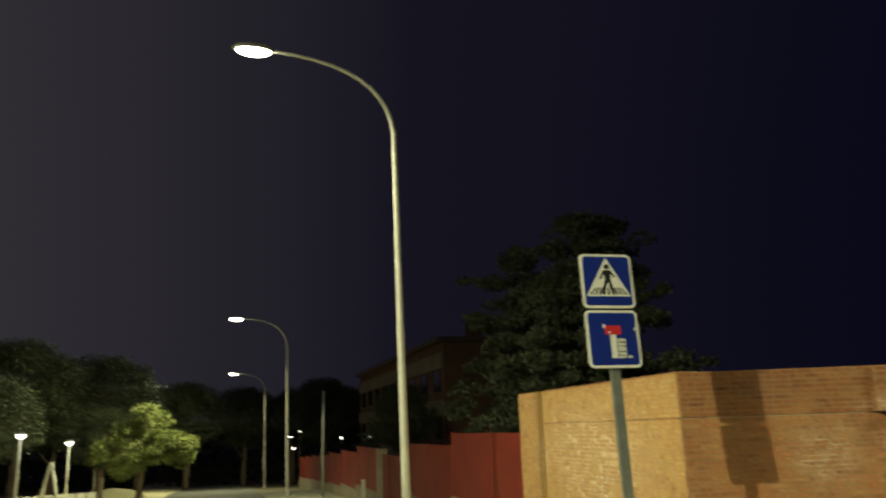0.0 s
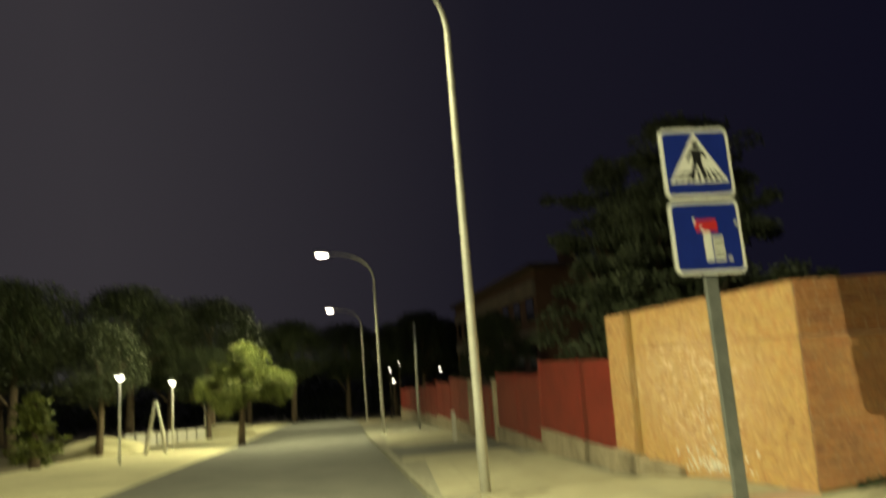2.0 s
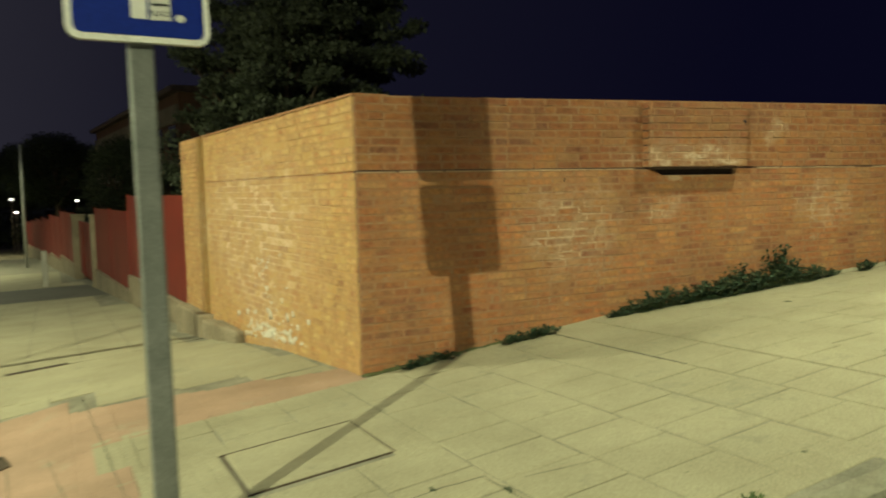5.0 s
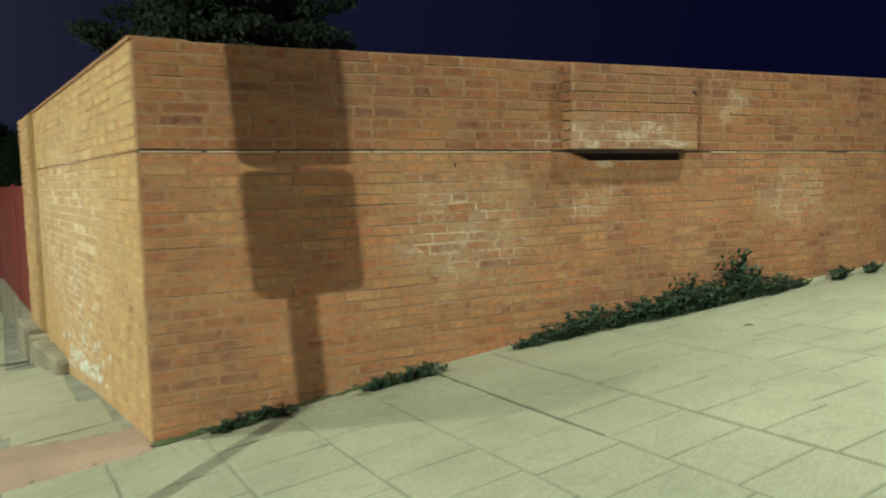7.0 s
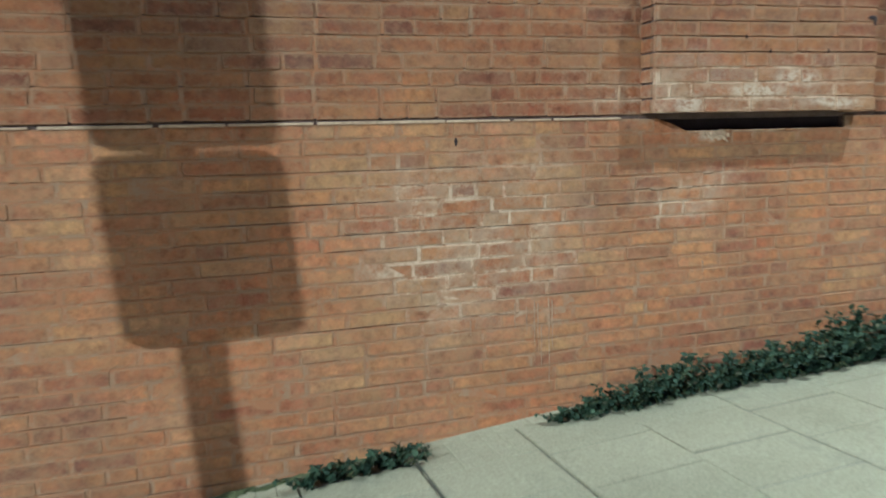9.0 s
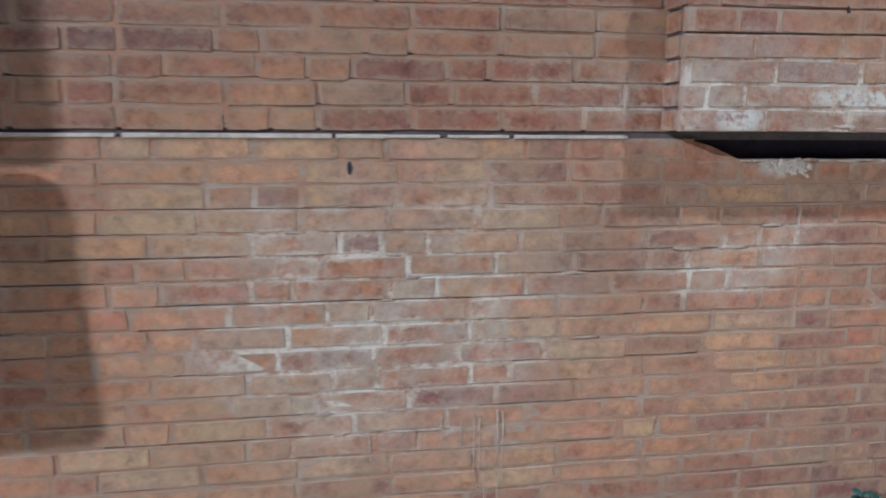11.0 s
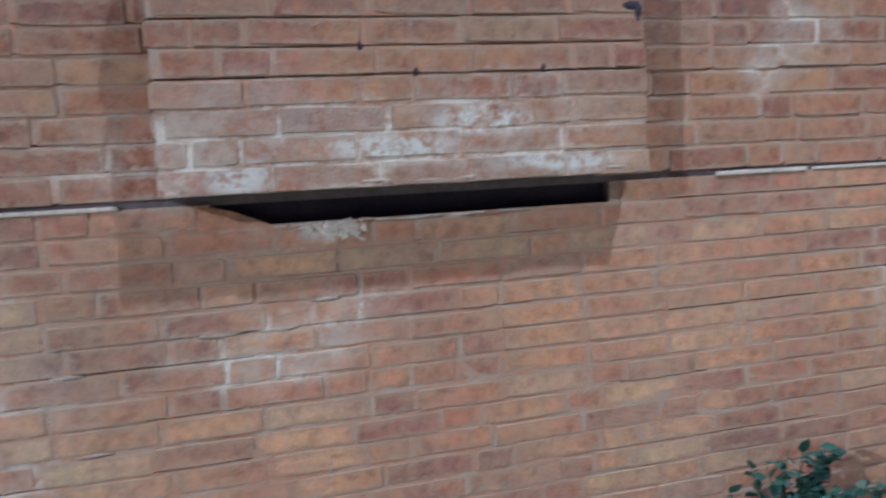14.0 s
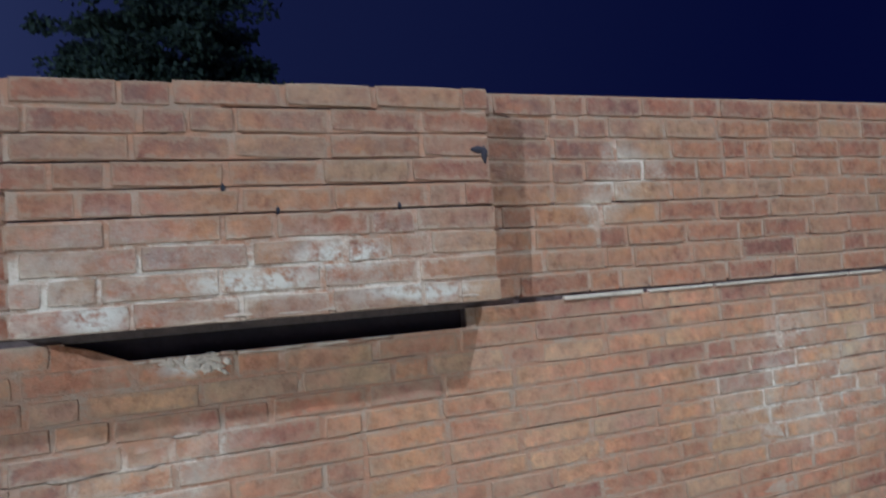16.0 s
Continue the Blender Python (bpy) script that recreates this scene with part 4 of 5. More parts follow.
# chips in the masonry, their shaded depth painted as thin near-black spots
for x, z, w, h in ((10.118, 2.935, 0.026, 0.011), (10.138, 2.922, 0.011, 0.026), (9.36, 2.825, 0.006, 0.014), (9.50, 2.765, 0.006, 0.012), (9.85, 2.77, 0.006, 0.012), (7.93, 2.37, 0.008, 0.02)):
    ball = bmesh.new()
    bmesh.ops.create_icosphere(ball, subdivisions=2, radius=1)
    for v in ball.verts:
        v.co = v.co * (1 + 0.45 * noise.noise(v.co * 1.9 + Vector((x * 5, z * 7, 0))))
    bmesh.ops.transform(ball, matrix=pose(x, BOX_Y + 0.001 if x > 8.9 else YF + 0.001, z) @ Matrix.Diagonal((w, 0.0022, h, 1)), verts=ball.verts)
    part("hole_spot", ball, HOLE_SHADE, wall, "chipped hole painted as a flat dark spot", True)
# lime runs on the bricks
for x, z0, z1 in ((8.30, 1.33, 1.62), (8.318, 1.42, 1.61), (8.335, 1.30, 1.50), (8.375, 1.20, 1.63), (8.392, 1.38, 1.62), (8.26, 1.45, 1.60), (8.20, 1.50, 1.62), (7.98, 1.47, 1.56), (9.23, 1.68, 1.75), (7.75, 1.66, 1.74)):
    pts = [(x + 0.0015 * math.sin(2.2 * k + 50 * x), YF + 0.0012, z1 + (z0 - z1) * k / 7) for k in range(8)]
    part("lime_run", tube(pts, [(0.0033 + 0.0012 * math.sin(3 * k + 40 * x)) * (1 - 0.07 * k) for k in range(7)] + [0.001], 6), DULL_LIME, wall)

# side wall along the street
side = thing("wall_2", "bright lit brick wall facing the street with peeling lime", "wall", "", "structure")
SIDE_LEN, PIER = 6.08, 4.93
TURN = math.degrees(math.atan2(0.061, 1.0))


def side_pose(v, z, out=0.0):
    """A pose on the side wall's face, v metres from the corner, out towards the street."""
    d = Vector((-0.061, 1.0, 0)).normalized()
    nrm = Vector((-d.y, d.x, 0))
    p = Vector((5.905, YF, 0)) + d * v + nrm * out
    return pose(p.x, p.y, z, 0, 0, -90 + TURN)


def side_prism(v0, v1, out, z0, z1, thick=0.30):
    a, b = side_pose(v0, 0, out).translation, side_pose(v1, 0, out).translation
    c, d = side_pose(v1, 0, -thick).translation, side_pose(v0, 0, -thick).translation
    v = [(p.x, p.y, z) for z in (z0, z1) for p in (a, b, c, d)]
    return v, [(0, 1, 2, 3), (7, 6, 5, 4), (0, 4, 5, 1), (1, 5, 6, 2), (2, 6, 7, 3), (3, 7, 4, 0)]


for z0, z1, back in ((-0.1, 2.456, 0.003), (2.456, 2.472, 0.012), (2.472, 3.066, 0.003)):
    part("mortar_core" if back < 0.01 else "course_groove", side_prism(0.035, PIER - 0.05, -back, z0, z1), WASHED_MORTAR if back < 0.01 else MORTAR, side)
part("pier_joint", side_prism(PIER - 0.05, PIER, -0.07, -0.2, 3.066, 0.29), RECESS, side, "dark open joint beside the brick pier")
part("mortar_core", side_prism(PIER, SIDE_LEN - 0.03, 0.030, -0.2, 3.066), WASHED_MORTAR, side)
placed = []
for levels, seed in ((LOW_LEVELS + [2.460 - COURSE * (k + 0.5) for k in range(28, 36)], 21), (UP_LEVELS, 22)):
    for u, z, kind, w in courses(SIDE_LEN - 0.03, levels, seed):
        v = u + 0.03
        if z < pavement_z(wall_x(YF + v) - 0.05, YF + v) - 0.12:
            continue
        if v - w / 2 < PIER - 0.01 and v + w / 2 > PIER - 0.045:
            continue
        s = (w - UPRIGHT_W * random.uniform(0.5, 1.25)) / ((STRETCH if kind == "s" else HEAD) - JOINT_W)
        out = 0.036 if v > PIER else 0.0
        m = side_pose(v, z + random.gauss(0, 0.0013), out + random.gauss(0, 0.002)) @ pose(0, 0, 0, random.gauss(0, 0.4), random.gauss(0, 0.25), random.gauss(0, 0.4)) @ Matrix.Diagonal((s, 1, 1, 1))
        placed.append((m, kind, s, v < 1.45))
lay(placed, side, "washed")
part("coping", side_prism(0.0, SIDE_LEN, 0.012, 3.066, 3.082), MORTAR, side, "thin weathered cement coping")
u = 0.05
while u < PIER - 0.4:
    w = random.uniform(0.1, 0.5)
    bm = box((w, 0.014, random.uniform(0.005, 0.010)), (0, 0, 0), 0.002)
    bmesh.ops.transform(bm, matrix=side_pose(u + w / 2, 2.4595, -0.002), verts=bm.verts)
    if random.random() < 0.6:
        part("lime_lip", bm, LIP, side)
    else:
        bm.free()
    u += w + random.uniform(0, 0.15)

# white salts flaking low on the side wall
rs = random.Random(77)
for k in range(120):
    if k < 85:
        v, z = rs.gauss(2.3, 0.55), None
        z = pavement_z(wall_x(YF + v) - 0.05, YF + v) + 0.10 + abs(rs.gauss(0.0, 0.13))
    else:
        v = rs.gauss(2.35, 0.25)
        z = rs.uniform(1.05, 1.75)
    ball = bmesh.new()
    bmesh.ops.create_icosphere(ball, subdivisions=2, radius=1)
    for p in ball.verts:
        p.co = p.co * (1 + 0.75 * noise.noise(p.co * 1.7 + Vector((k * 3.1, 0, 0))))
    w = rs.uniform(0.012, 0.055) if k < 85 else rs.uniform(0.008, 0.03)
    bmesh.ops.transform(ball, matrix=side_pose(v, z, -0.001) @ Matrix.Diagonal((w, 0.004, w * rs.uniform(0.4, 1.1), 1)), verts=ball.verts)
    part("salt_flake", ball, SALT, side, "", True)


def flake(parent, m, w, h, seed, thick=0.0014, material=DULL_LIME):
    ball = bmesh.new()
    bmesh.ops.create_icosphere(ball, subdivisions=2, radius=1)
    for p in ball.verts:
        p.co = p.co * (1 + 0.7 * noise.noise(p.co * 1.7 + Vector((seed * 3.1, seed, 0))))
    bmesh.ops.transform(ball, matrix=m @ Matrix.Diagonal((w, thick, h, 1)), verts=ball.verts)
    part("lime_crust", ball, material, parent, "", True)


# lime left standing in the joints of the front wall, and on the panel's lowest courses
for k in range(20):
    x, z = rs.gauss(8.0, 0.27), rs.uniform(1.55, 2.28)
    if k % 6 == 0:
        x, z = rs.gauss(9.15, 0.12), rs.uniform(2.02, 2.2)
    if k % 5 == 0:
        x, z = rs.gauss(11.5, 0.3), rs.uniform(1.8, 2.3)
    row = round((2.460 - z) / COURSE)
    flake(wall, pose(x, YF + 0.001, 2.460 - row * COURSE), rs.uniform(0.015, 0.06), rs.uniform(0.003, 0.008), k)
for k in range(10):
    x, z = rs.uniform(9.2, 10.1), 2.484 + abs(rs.gauss(0, 0.012))
    flake(panel, pose(x, BOX_Y + 0.0004, z), rs.uniform(0.015, 0.05), rs.uniform(0.003, 0.007), k + 120)


# ---- red fence and gate down the street ----
def fence_section(y0, y1, base0, wall_top, panel_top, seams, label):
    f = thing("fence_section", label, "fence", "red fence sections along the pavement")
    a, b = Vector((wall_x(y0) - 0.03, y0)), Vector((wall_x(y1) - 0.03, y1))
    d = (b - a).normalized()
    inn = Vector((d.y, -d.x))

    def slab(u0, u1, o0, o1, z0, z1):
        n = max(2, int((u1 - u0) / 0.5))
        v, q = [], []
        for k in range(n + 1):
            p = a + d * (u0 + (u1 - u0) * k / n)
            for o, z in ((o0, z0), (o1, z0), (o1, z1), (o0, z1)):
                w = p + inn * o
                v.append((w.x, w.y, z if z != z1 else z1 + 0.012 * noise.noise((w.x * 2, w.y * 2, z))))
        for k in range(n):
            for e in range(4):
                q.append((k * 4 + e, k * 4 + (e + 1) % 4, k * 4 + 4 + (e + 1) % 4, k * 4 + 4 + e))
        q += [(3, 2, 1, 0), (n * 4, n * 4 + 1, n * 4 + 2, n * 4 + 3)]
        bm = bmesh.new()
        vs = [bm.verts.new(p) for p in v]
        for e in q:
            bm.faces.new([vs[i] for i in e])
        return bm

    length = (b - a).length
    part("low_wall", slab(0, length, 0.0, 0.24, base0 - 0.5, wall_top), CONCRETE, f, "stained rough concrete low wall")
    part("wall_cap", slab(-0.01, length + 0.01, -0.015, 0.255, wall_top + 0.004, wall_top + 0.03), CONCRETE, f)
    cuts = [0.02] + [s - y0 for s in seams] + [length - 0.02]
    for u0, u1 in zip(cuts, cuts[1:]):
        sheet_part = part("metal_panel", slab(u0 + 0.012, u1 - 0.012, 0.06, 0.085, wall_top + 0.04, panel_top), RED_PAINT, f, "plain red painted metal sheet")
        part("rail", slab(u0 + 0.012, u1 - 0.012, 0.087, 0.127, panel_top - 0.16, panel_top - 0.12), RED_PAINT, f)
    for u in cuts:
        p = a + d * u + inn * 0.075
        part("post", box((0.05, 0.05, panel_top - wall_top + 0.02), (p.x, p.y, (panel_top + wall_top) / 2 + 0.02), 0.004), RED_PAINT, f)
    return f


fence_section(16.16, 21.7, 0.0, 0.60, 2.30, [18.35], "red sheet metal fence panels on a stained low wall")
fence_section(21.74, 27.5, -0.25, 0.24, 1.97, [24.6], "red sheet metal fence panels on a stained low wall")
for k in range(7):
    y0 = 33.5 + 6.0 * k
    z = pavement_z(wall_x(y0) - 0.2, y0)
    fence_section(y0, y0 + 5.95, z - 0.3, z + 0.42, z + 2.25, [y0 + 3.0], "distant red sheet metal fence stepping downhill")
for y, w, h in ((27.75, 0.42, 2.0), (33.1, 0.55, 2.15)):
    z = pavement_z(wall_x(y) - 0.2, y)
    p = thing("gate_pillar", "pale rendered concrete gate pillar beside the red fence", "pillar", "gate pillars")
    part("shaft", box((0.40, w, h + 0.4), (wall_x(y) + 0.12, y, z - 0.2 + h / 2), 0.015), CONCRETE, p)
    part("cap", box((0.46, w + 0.06, 0.07), (wall_x(y) + 0.12, y, z + h + 0.035), 0.015), CONCRETE, p)
gate = thing("vehicle_gate", "dark red metal gate closed between concrete pillars", "gate")
z = pavement_z(wall_x(30.3) - 0.2, 30.3)
for y0 in (28.05, 30.45):
    leaf = part("gate_leaf", box((0.04, 2.34, 1.75), (wall_x(y0 + 1.17) + 0.12, y0 + 1.17, z + 1.0), 0.006, None, TURN), RED_PAINT, gate)
    for k in range(6):
        part("rib", box((0.02, 0.04, 1.7), (wall_x(y0 + 1.17) + 0.09, y0 + 0.2 + 0.39 * k, z + 1.0), 0.004, None, TURN), RED_PAINT, leaf)

# rubble footing at the brick wall's end
footing = thing("rubble_footing", "crumbling pale stone footing at the foot of the brick pier", "footing")
for v, w, h, o in ((3.55, 0.55, 0.16, 0.10), (4.05, 0.50, 0.20, 0.12), (4.5, 0.45, 0.22, 0.14), (4.98, 0.55, 0.30, 0.16), (5.5, 0.5, 0.36, 0.15), (5.95, 0.42, 0.40, 0.16)):
    z = pavement_z(wall_x(YF + v) - 0.1, YF + v)
    bm = box((w, 0.2, h + 0.12), (0, 0, 0), 0.03, None, 0, 2)
    for vert in bm.verts:
        vert.co += noise.noise_vector(vert.co * 7 + Vector((v * 3, 0, 0))) * 0.03
    bmesh.ops.transform(bm, matrix=side_pose(v, z + h / 2 - 0.05, o - 0.08), verts=bm.verts)
    part("stone", bm, CONCRETE, footing)


# ---- traffic signs on their post ----
sign_yaw = 1.8
post = thing("sign_post", "square galvanised post carrying two blue traffic signs", "sign post")
foot, head = Vector((4.135, 7.93, 0.66)), Vector((4.142, 8.14, 4.18))
lean = (head - foot)
bm = box((0.11, 0.052, lean.length), (0, 0, lean.length / 2), 0.009, None, 0, 2)
bmesh.ops.transform(bm, matrix=Matrix.Translation(foot) @ lean.to_track_quat("Z", "Y").to_matrix().to_4x4() @ pose(0, 0, 0, 0, 0, 90 + sign_yaw - 90), verts=bm.verts)
part("pole", bm, POST_STEEL, post, "grey galvanised rectangular steel tube")
bm = box((0.15, 0.10, 0.03), (4.135, 7.925, pavement_z(4.135, 7.92) + 0.012), 0.008, None, sign_yaw)
part("base_collar", bm, CONCRETE, post)


def sign_plate(name, z_mid, label, h=0.60):
    e = thing(name, label, "traffic sign", "traffic signs on the post", at=pose(4.138, 8.036 + 0.06 * (z_mid - 3.29), z_mid, -3.4, 0, sign_yaw))
    rim = rounded(0.60, h, 0.055)
    part("backing", plate(rim, -0.006, 0.022), GALVANISED, e, "folded grey metal back")
    part("white_border", plate(rounded(0.60, h, 0.055), -0.010, -0.006), SIGN_WHITE, e)
    part("blue_field", plate(rounded(0.545, h - 0.055, 0.035), -0.0125, -0.010), SIGN_BLUE, e, "deep blue reflective field")
    for z in (-0.14, 0.14):
        part("clamp", box((0.16, 0.07, 0.035), (0, 0.055, z), 0.005), GALVANISED, e)
    return e


def flat(name, outline, e, mat, level, label=""):
    return part(name, plate(outline, -0.0125 - 0.0016 * level, -0.011), mat, e, label)


crossing = sign_plate("crossing_sign", 3.935, "blue square crossing sign with white triangle and stripes")
flat("triangle", [(0, 0.262), (-0.258, -0.172), (0.258, -0.172)], crossing, SIGN_WHITE, 1, "white triangle")
for k in range(-4, 5):
    x, w = k * 0.050, 0.012
    flat("stripe", [(x * 1.05 - w, -0.155), (x * 1.05 + w, -0.155), (x * 0.72 + w * 0.8, -0.075), (x * 0.72 - w * 0.8, -0.075)], crossing, SIGN_BLACK, 2)
# plain dark marks inside the triangle
flat("dark_disc", [(0.002 + 0.030 * math.cos(a * math.pi / 8), 0.158 + 0.030 * math.sin(a * math.pi / 8)) for a in range(16)], crossing, SIGN_BLACK, 3)
flat("dark_block", [(-0.040, 0.122), (0.044, 0.116), (0.036, -0.005), (-0.030, -0.005)], crossing, SIGN_BLACK, 3)
for bar in (((-0.034, 0.114), (-0.085, 0.02), 0.026), ((0.036, 0.110), (0.085, 0.04), 0.026), ((-0.012, 0.01), (-0.066, -0.145), 0.036), ((0.014, 0.01), (0.060, -0.145), 0.036)):
    (xa, za), (xb, zb), w = bar
    flat("dark_bar", [(xa - w / 2, za), (xa + w / 2, za), (xb + w / 2, zb), (xb - w / 2, zb)], crossing, SIGN_BLACK, 3)

dead_end = sign_plate("dead_end_sign", 3.302, "blue square dead-end sign with red bar and stickers", 0.615)
flat("white_stem", [(-0.036, -0.205), (0.030, -0.205), (0.030, 0.06), (-0.036, 0.06)], dead_end, SIGN_WHITE, 1, "white upright bar")
flat("red_bar", [(-0.098, 0.045), (0.092, 0.045), (0.092, 0.142), (-0.098, 0.142)], dead_end, SIGN_RED, 2, "red crossbar with scratched edges")
flat("scratch", [(-0.112, 0.118), (-0.092, 0.105), (-0.086, 0.150), (-0.108, 0.156)], dead_end, SIGN_WHITE, 3)
flat("scratch", [(-0.062, 0.062), (-0.030, 0.060), (-0.034, 0.086), (-0.056, 0.080)], dead_end, SIGN_WHITE, 3)
sticker = flat("sticker", [(0.042, -0.208), (0.132, -0.204), (0.130, 0.002), (0.040, -0.002)], dead_end, STICKER, 2, "white printed paper sticker")
for z in (-0.045, -0.145):
    part("print_line", plate([(0.050, z), (0.122, z + 0.002), (0.122, z + 0.014), (0.050, z + 0.012)], -0.0172, -0.0156), SIGN_BLACK, sticker)
curve = bpy.data.curves.new("word", "FONT")
curve.body, curve.size, curve.extrude, curve.align_x = "PLACE", 0.033, 0.0005, "CENTER"
tmp = new("word_source", curve)
word_mesh = bpy.data.meshes.new_from_object(tmp.evaluated_get(bpy.context.evaluated_depsgraph_get()))
bpy.data.objects.remove(tmp)
word_mesh.materials.clear()
word_mesh.materials.append(SIGN_BLACK)
for z in (-0.088, -0.188):
    word = new("word", word_mesh)
    word.parent, word.matrix_basis = sticker, pose(0.087, -0.0166, z, 90, 0, 0)
flat("small_sticker", [(0.172 + 0.022 * math.cos(a * math.pi / 5), -0.192 + 0.017 * math.sin(a * math.pi / 5)) for a in range(10)], dead_end, STICKER, 1)
flat("chipped_edge", [(0.236, 0.092), (0.262, 0.086), (0.262, 0.125), (0.246, 0.118)], dead_end, STICKER, 1)


# ---- street lamps ----
def street_lamp(base, head_at, label):
    e = thing("street_lamp", label, "street lamp", "street lamps")
    b, h = Vector(base), Vector(head_at)
    flat_d = Vector((h.x - b.x, h.y - b.y, 0))
    bend = h.z - 1.5
    tilt = flat_d.normalized() * 0.12
    straight = [b + tilt * (k / 6) + Vector((0, 0, (bend - b.z) * k / 6)) for k in range(7)]
    p0, p1, p2 = straight[-1], Vector((b.x, b.y, h.z - 0.05)) + tilt + flat_d * 0.06, h - flat_d * 0.12
    arc = [p0 * (1 - s) ** 2 + p1 * 2 * s * (1 - s) + p2 * s * s for s in [k / 10 for k in range(1, 11)]]
    rad = [0.088 - 0.034 * k / 6 for k in range(7)] + [0.052 - 0.002 * k for k in range(10)]
    part("pole", tube(straight + arc, rad, 16), POLE_PAINT, e, "tapered pale painted steel pole with curved arm", True)
    part("base_plate", box((0.36, 0.36, 0.03), (b.x, b.y, b.z + 0.01), 0.008), GALVANISED, e)
    part("access_door", box((0.012, 0.10, 0.32), (b.x - 0.098, b.y, b.z + 0.75), 0.004), POLE_PAINT, e)
    along = flat_d.normalized()
    ang = math.degrees(math.atan2(along.y, along.x))
    bm = bmesh.new()
    bmesh.ops.create_uvsphere(bm, u_segments=20, v_segments=10, radius=1)
    for v in bm.verts:
        v.co.z = max(v.co.z, -0.25) * 0.13
        v.co.x, v.co.y = v.co.x * 0.42, v.co.y * 0.18
    bmesh.ops.transform(bm, matrix=pose(h.x, h.y, h.z, 0, 0, ang), verts=bm.verts)
    housing = part("housing", bm, GALVANISED, e, "grey streamlined lamp housing", True)
    bm = bmesh.new()
    bmesh.ops.create_uvsphere(bm, u_segments=20, v_segments=8, radius=1)
    bmesh.ops.delete(bm, geom=[v for v in bm.verts if v.co.z > 0.02], context="VERTS")
    for v in bm.verts:
        v.co = Vector((v.co.x * 0.34, v.co.y * 0.17, v.co.z * 0.10 - 0.034))
    bmesh.ops.transform(bm, matrix=pose(h.x, h.y, h.z, 0, 0, ang), verts=bm.verts)
    part("lens", bm, LENS, housing, "glowing warm white glass lens", True)
    return e


street_lamp((2.893, 14.708, 0.25), LAMP_HEADS["c"][0], "tall lit street lamp with curved arm over the road")
street_lamp((0.80, 42.0, -0.99), LAMP_HEADS["d"][0], "tall lit street lamp with curved arm further downhill")
street_lamp((-1.10, 69.5, -1.97), LAMP_HEADS["e"][0], "tall lit street lamp with curved arm far downhill")
street_lamp((-10.9, -5.9, road_mid(-5.9)), LAMP_HEADS["a"][0], "tall lit street lamp with curved arm over the side street")
street_lamp((12.9, 6.6, pavement_z(12.9, 6.6)), LAMP_HEADS["b"][0], "tall lit street lamp with curved arm above the brick wall")

mast = thing("utility_pole", "slim unlit grey pole beside the red fence", "pole")
part("shaft", tube([(2.72, 45, -1.0), (2.73, 45, 2), (2.75, 45, 4.75)], [0.085, 0.075, 0.06], 12), GALVANISED, mast, "", True)
part("bracket", box((0.14, 0.14, 0.22), (2.72, 44.95, 2.2), 0.02), GALVANISED, mast)

for x, y, z in ((-9.26, 33.0, 2.71), (-9.79, 42.0, 2.36), (-12.57, 60.0, 1.30)):
    g = road_mid(y) - 0.05
    lamp = thing("park_lamp", "small lit park lamp on a slim post", "park lamp", "park lamps")
    part("post", tube([(x, y, g), (x, y, z - 0.1)], [0.06, 0.045], 10), POLE_PAINT, lamp, "", True)
    bm = bmesh.new()
    bmesh.ops.create_cone(bm, cap_ends=True, segments=16, radius1=0.22, radius2=0.08, depth=0.09, matrix=Matrix.Translation((x, y, z + 0.08)))
    part("hood", bm, GALVANISED, lamp)
    bm = bmesh.new()
    bmesh.ops.create_cone(bm, cap_ends=True, segments=16, radius1=0.09, radius2=0.19, depth=0.14, matrix=Matrix.Translation((x, y, z - 0.06)))
    part("lens", bm, PARK_LENS, lamp, "glowing white lens")
# far house lights as glowing dots; the thin posts are added supports
for x, y, z, r in ((1.03, 78, 2.13, 0.11), (1.35, 78, 1.02, 0.13), (1.95, 78, 2.63, 0.07), (6.1, 80, 1.88, 0.12)):
    lamp = thing("distant_lamp", "tiny far house light glowing between dark trees", "lamp", "distant lamps")
    part("post", tube([(x, y, road_mid(y) - 1), (x, y, z)], [0.035, 0.03], 8), IRON, lamp, "", True)
    bm = bmesh.new()
    bmesh.ops.create_uvsphere(bm, u_segments=10, v_segments=6, radius=r, matrix=Matrix.Translation((x, y, z)) @ Matrix.Diagonal((1.4, 1, 0.7, 1)))
    part("lens", bm, FAR_LIGHT, lamp)

frame_posts = thing("leaning_posts", "two pale posts leaning together under the pines", "posts")
for x0, x1 in ((-10.55, -10.02), (-9.55, -9.98)):
    part("post", tube([(x0, 40, road_mid(40) - 0.05), ((x0 + x1) / 2 + 0.03, 40, 0.3), (x1, 40, 1.5)], [0.10, 0.085, 0.07], 10), PALE_CONCRETE, frame_posts, "", True)
marker = thing("marker_post", "short pale marker post on the pavement by the fence", "post")
zg = pavement_z(3.55, 30)
part("shaft", box((0.14, 0.14, 1.05), (3.55, 30, zg + 0.5), 0.02), PALE_CONCRETE, marker)
part("cap", box((0.17, 0.17, 0.06), (3.55, 30, zg + 1.05), 0.02), PALE_CONCRETE, marker)

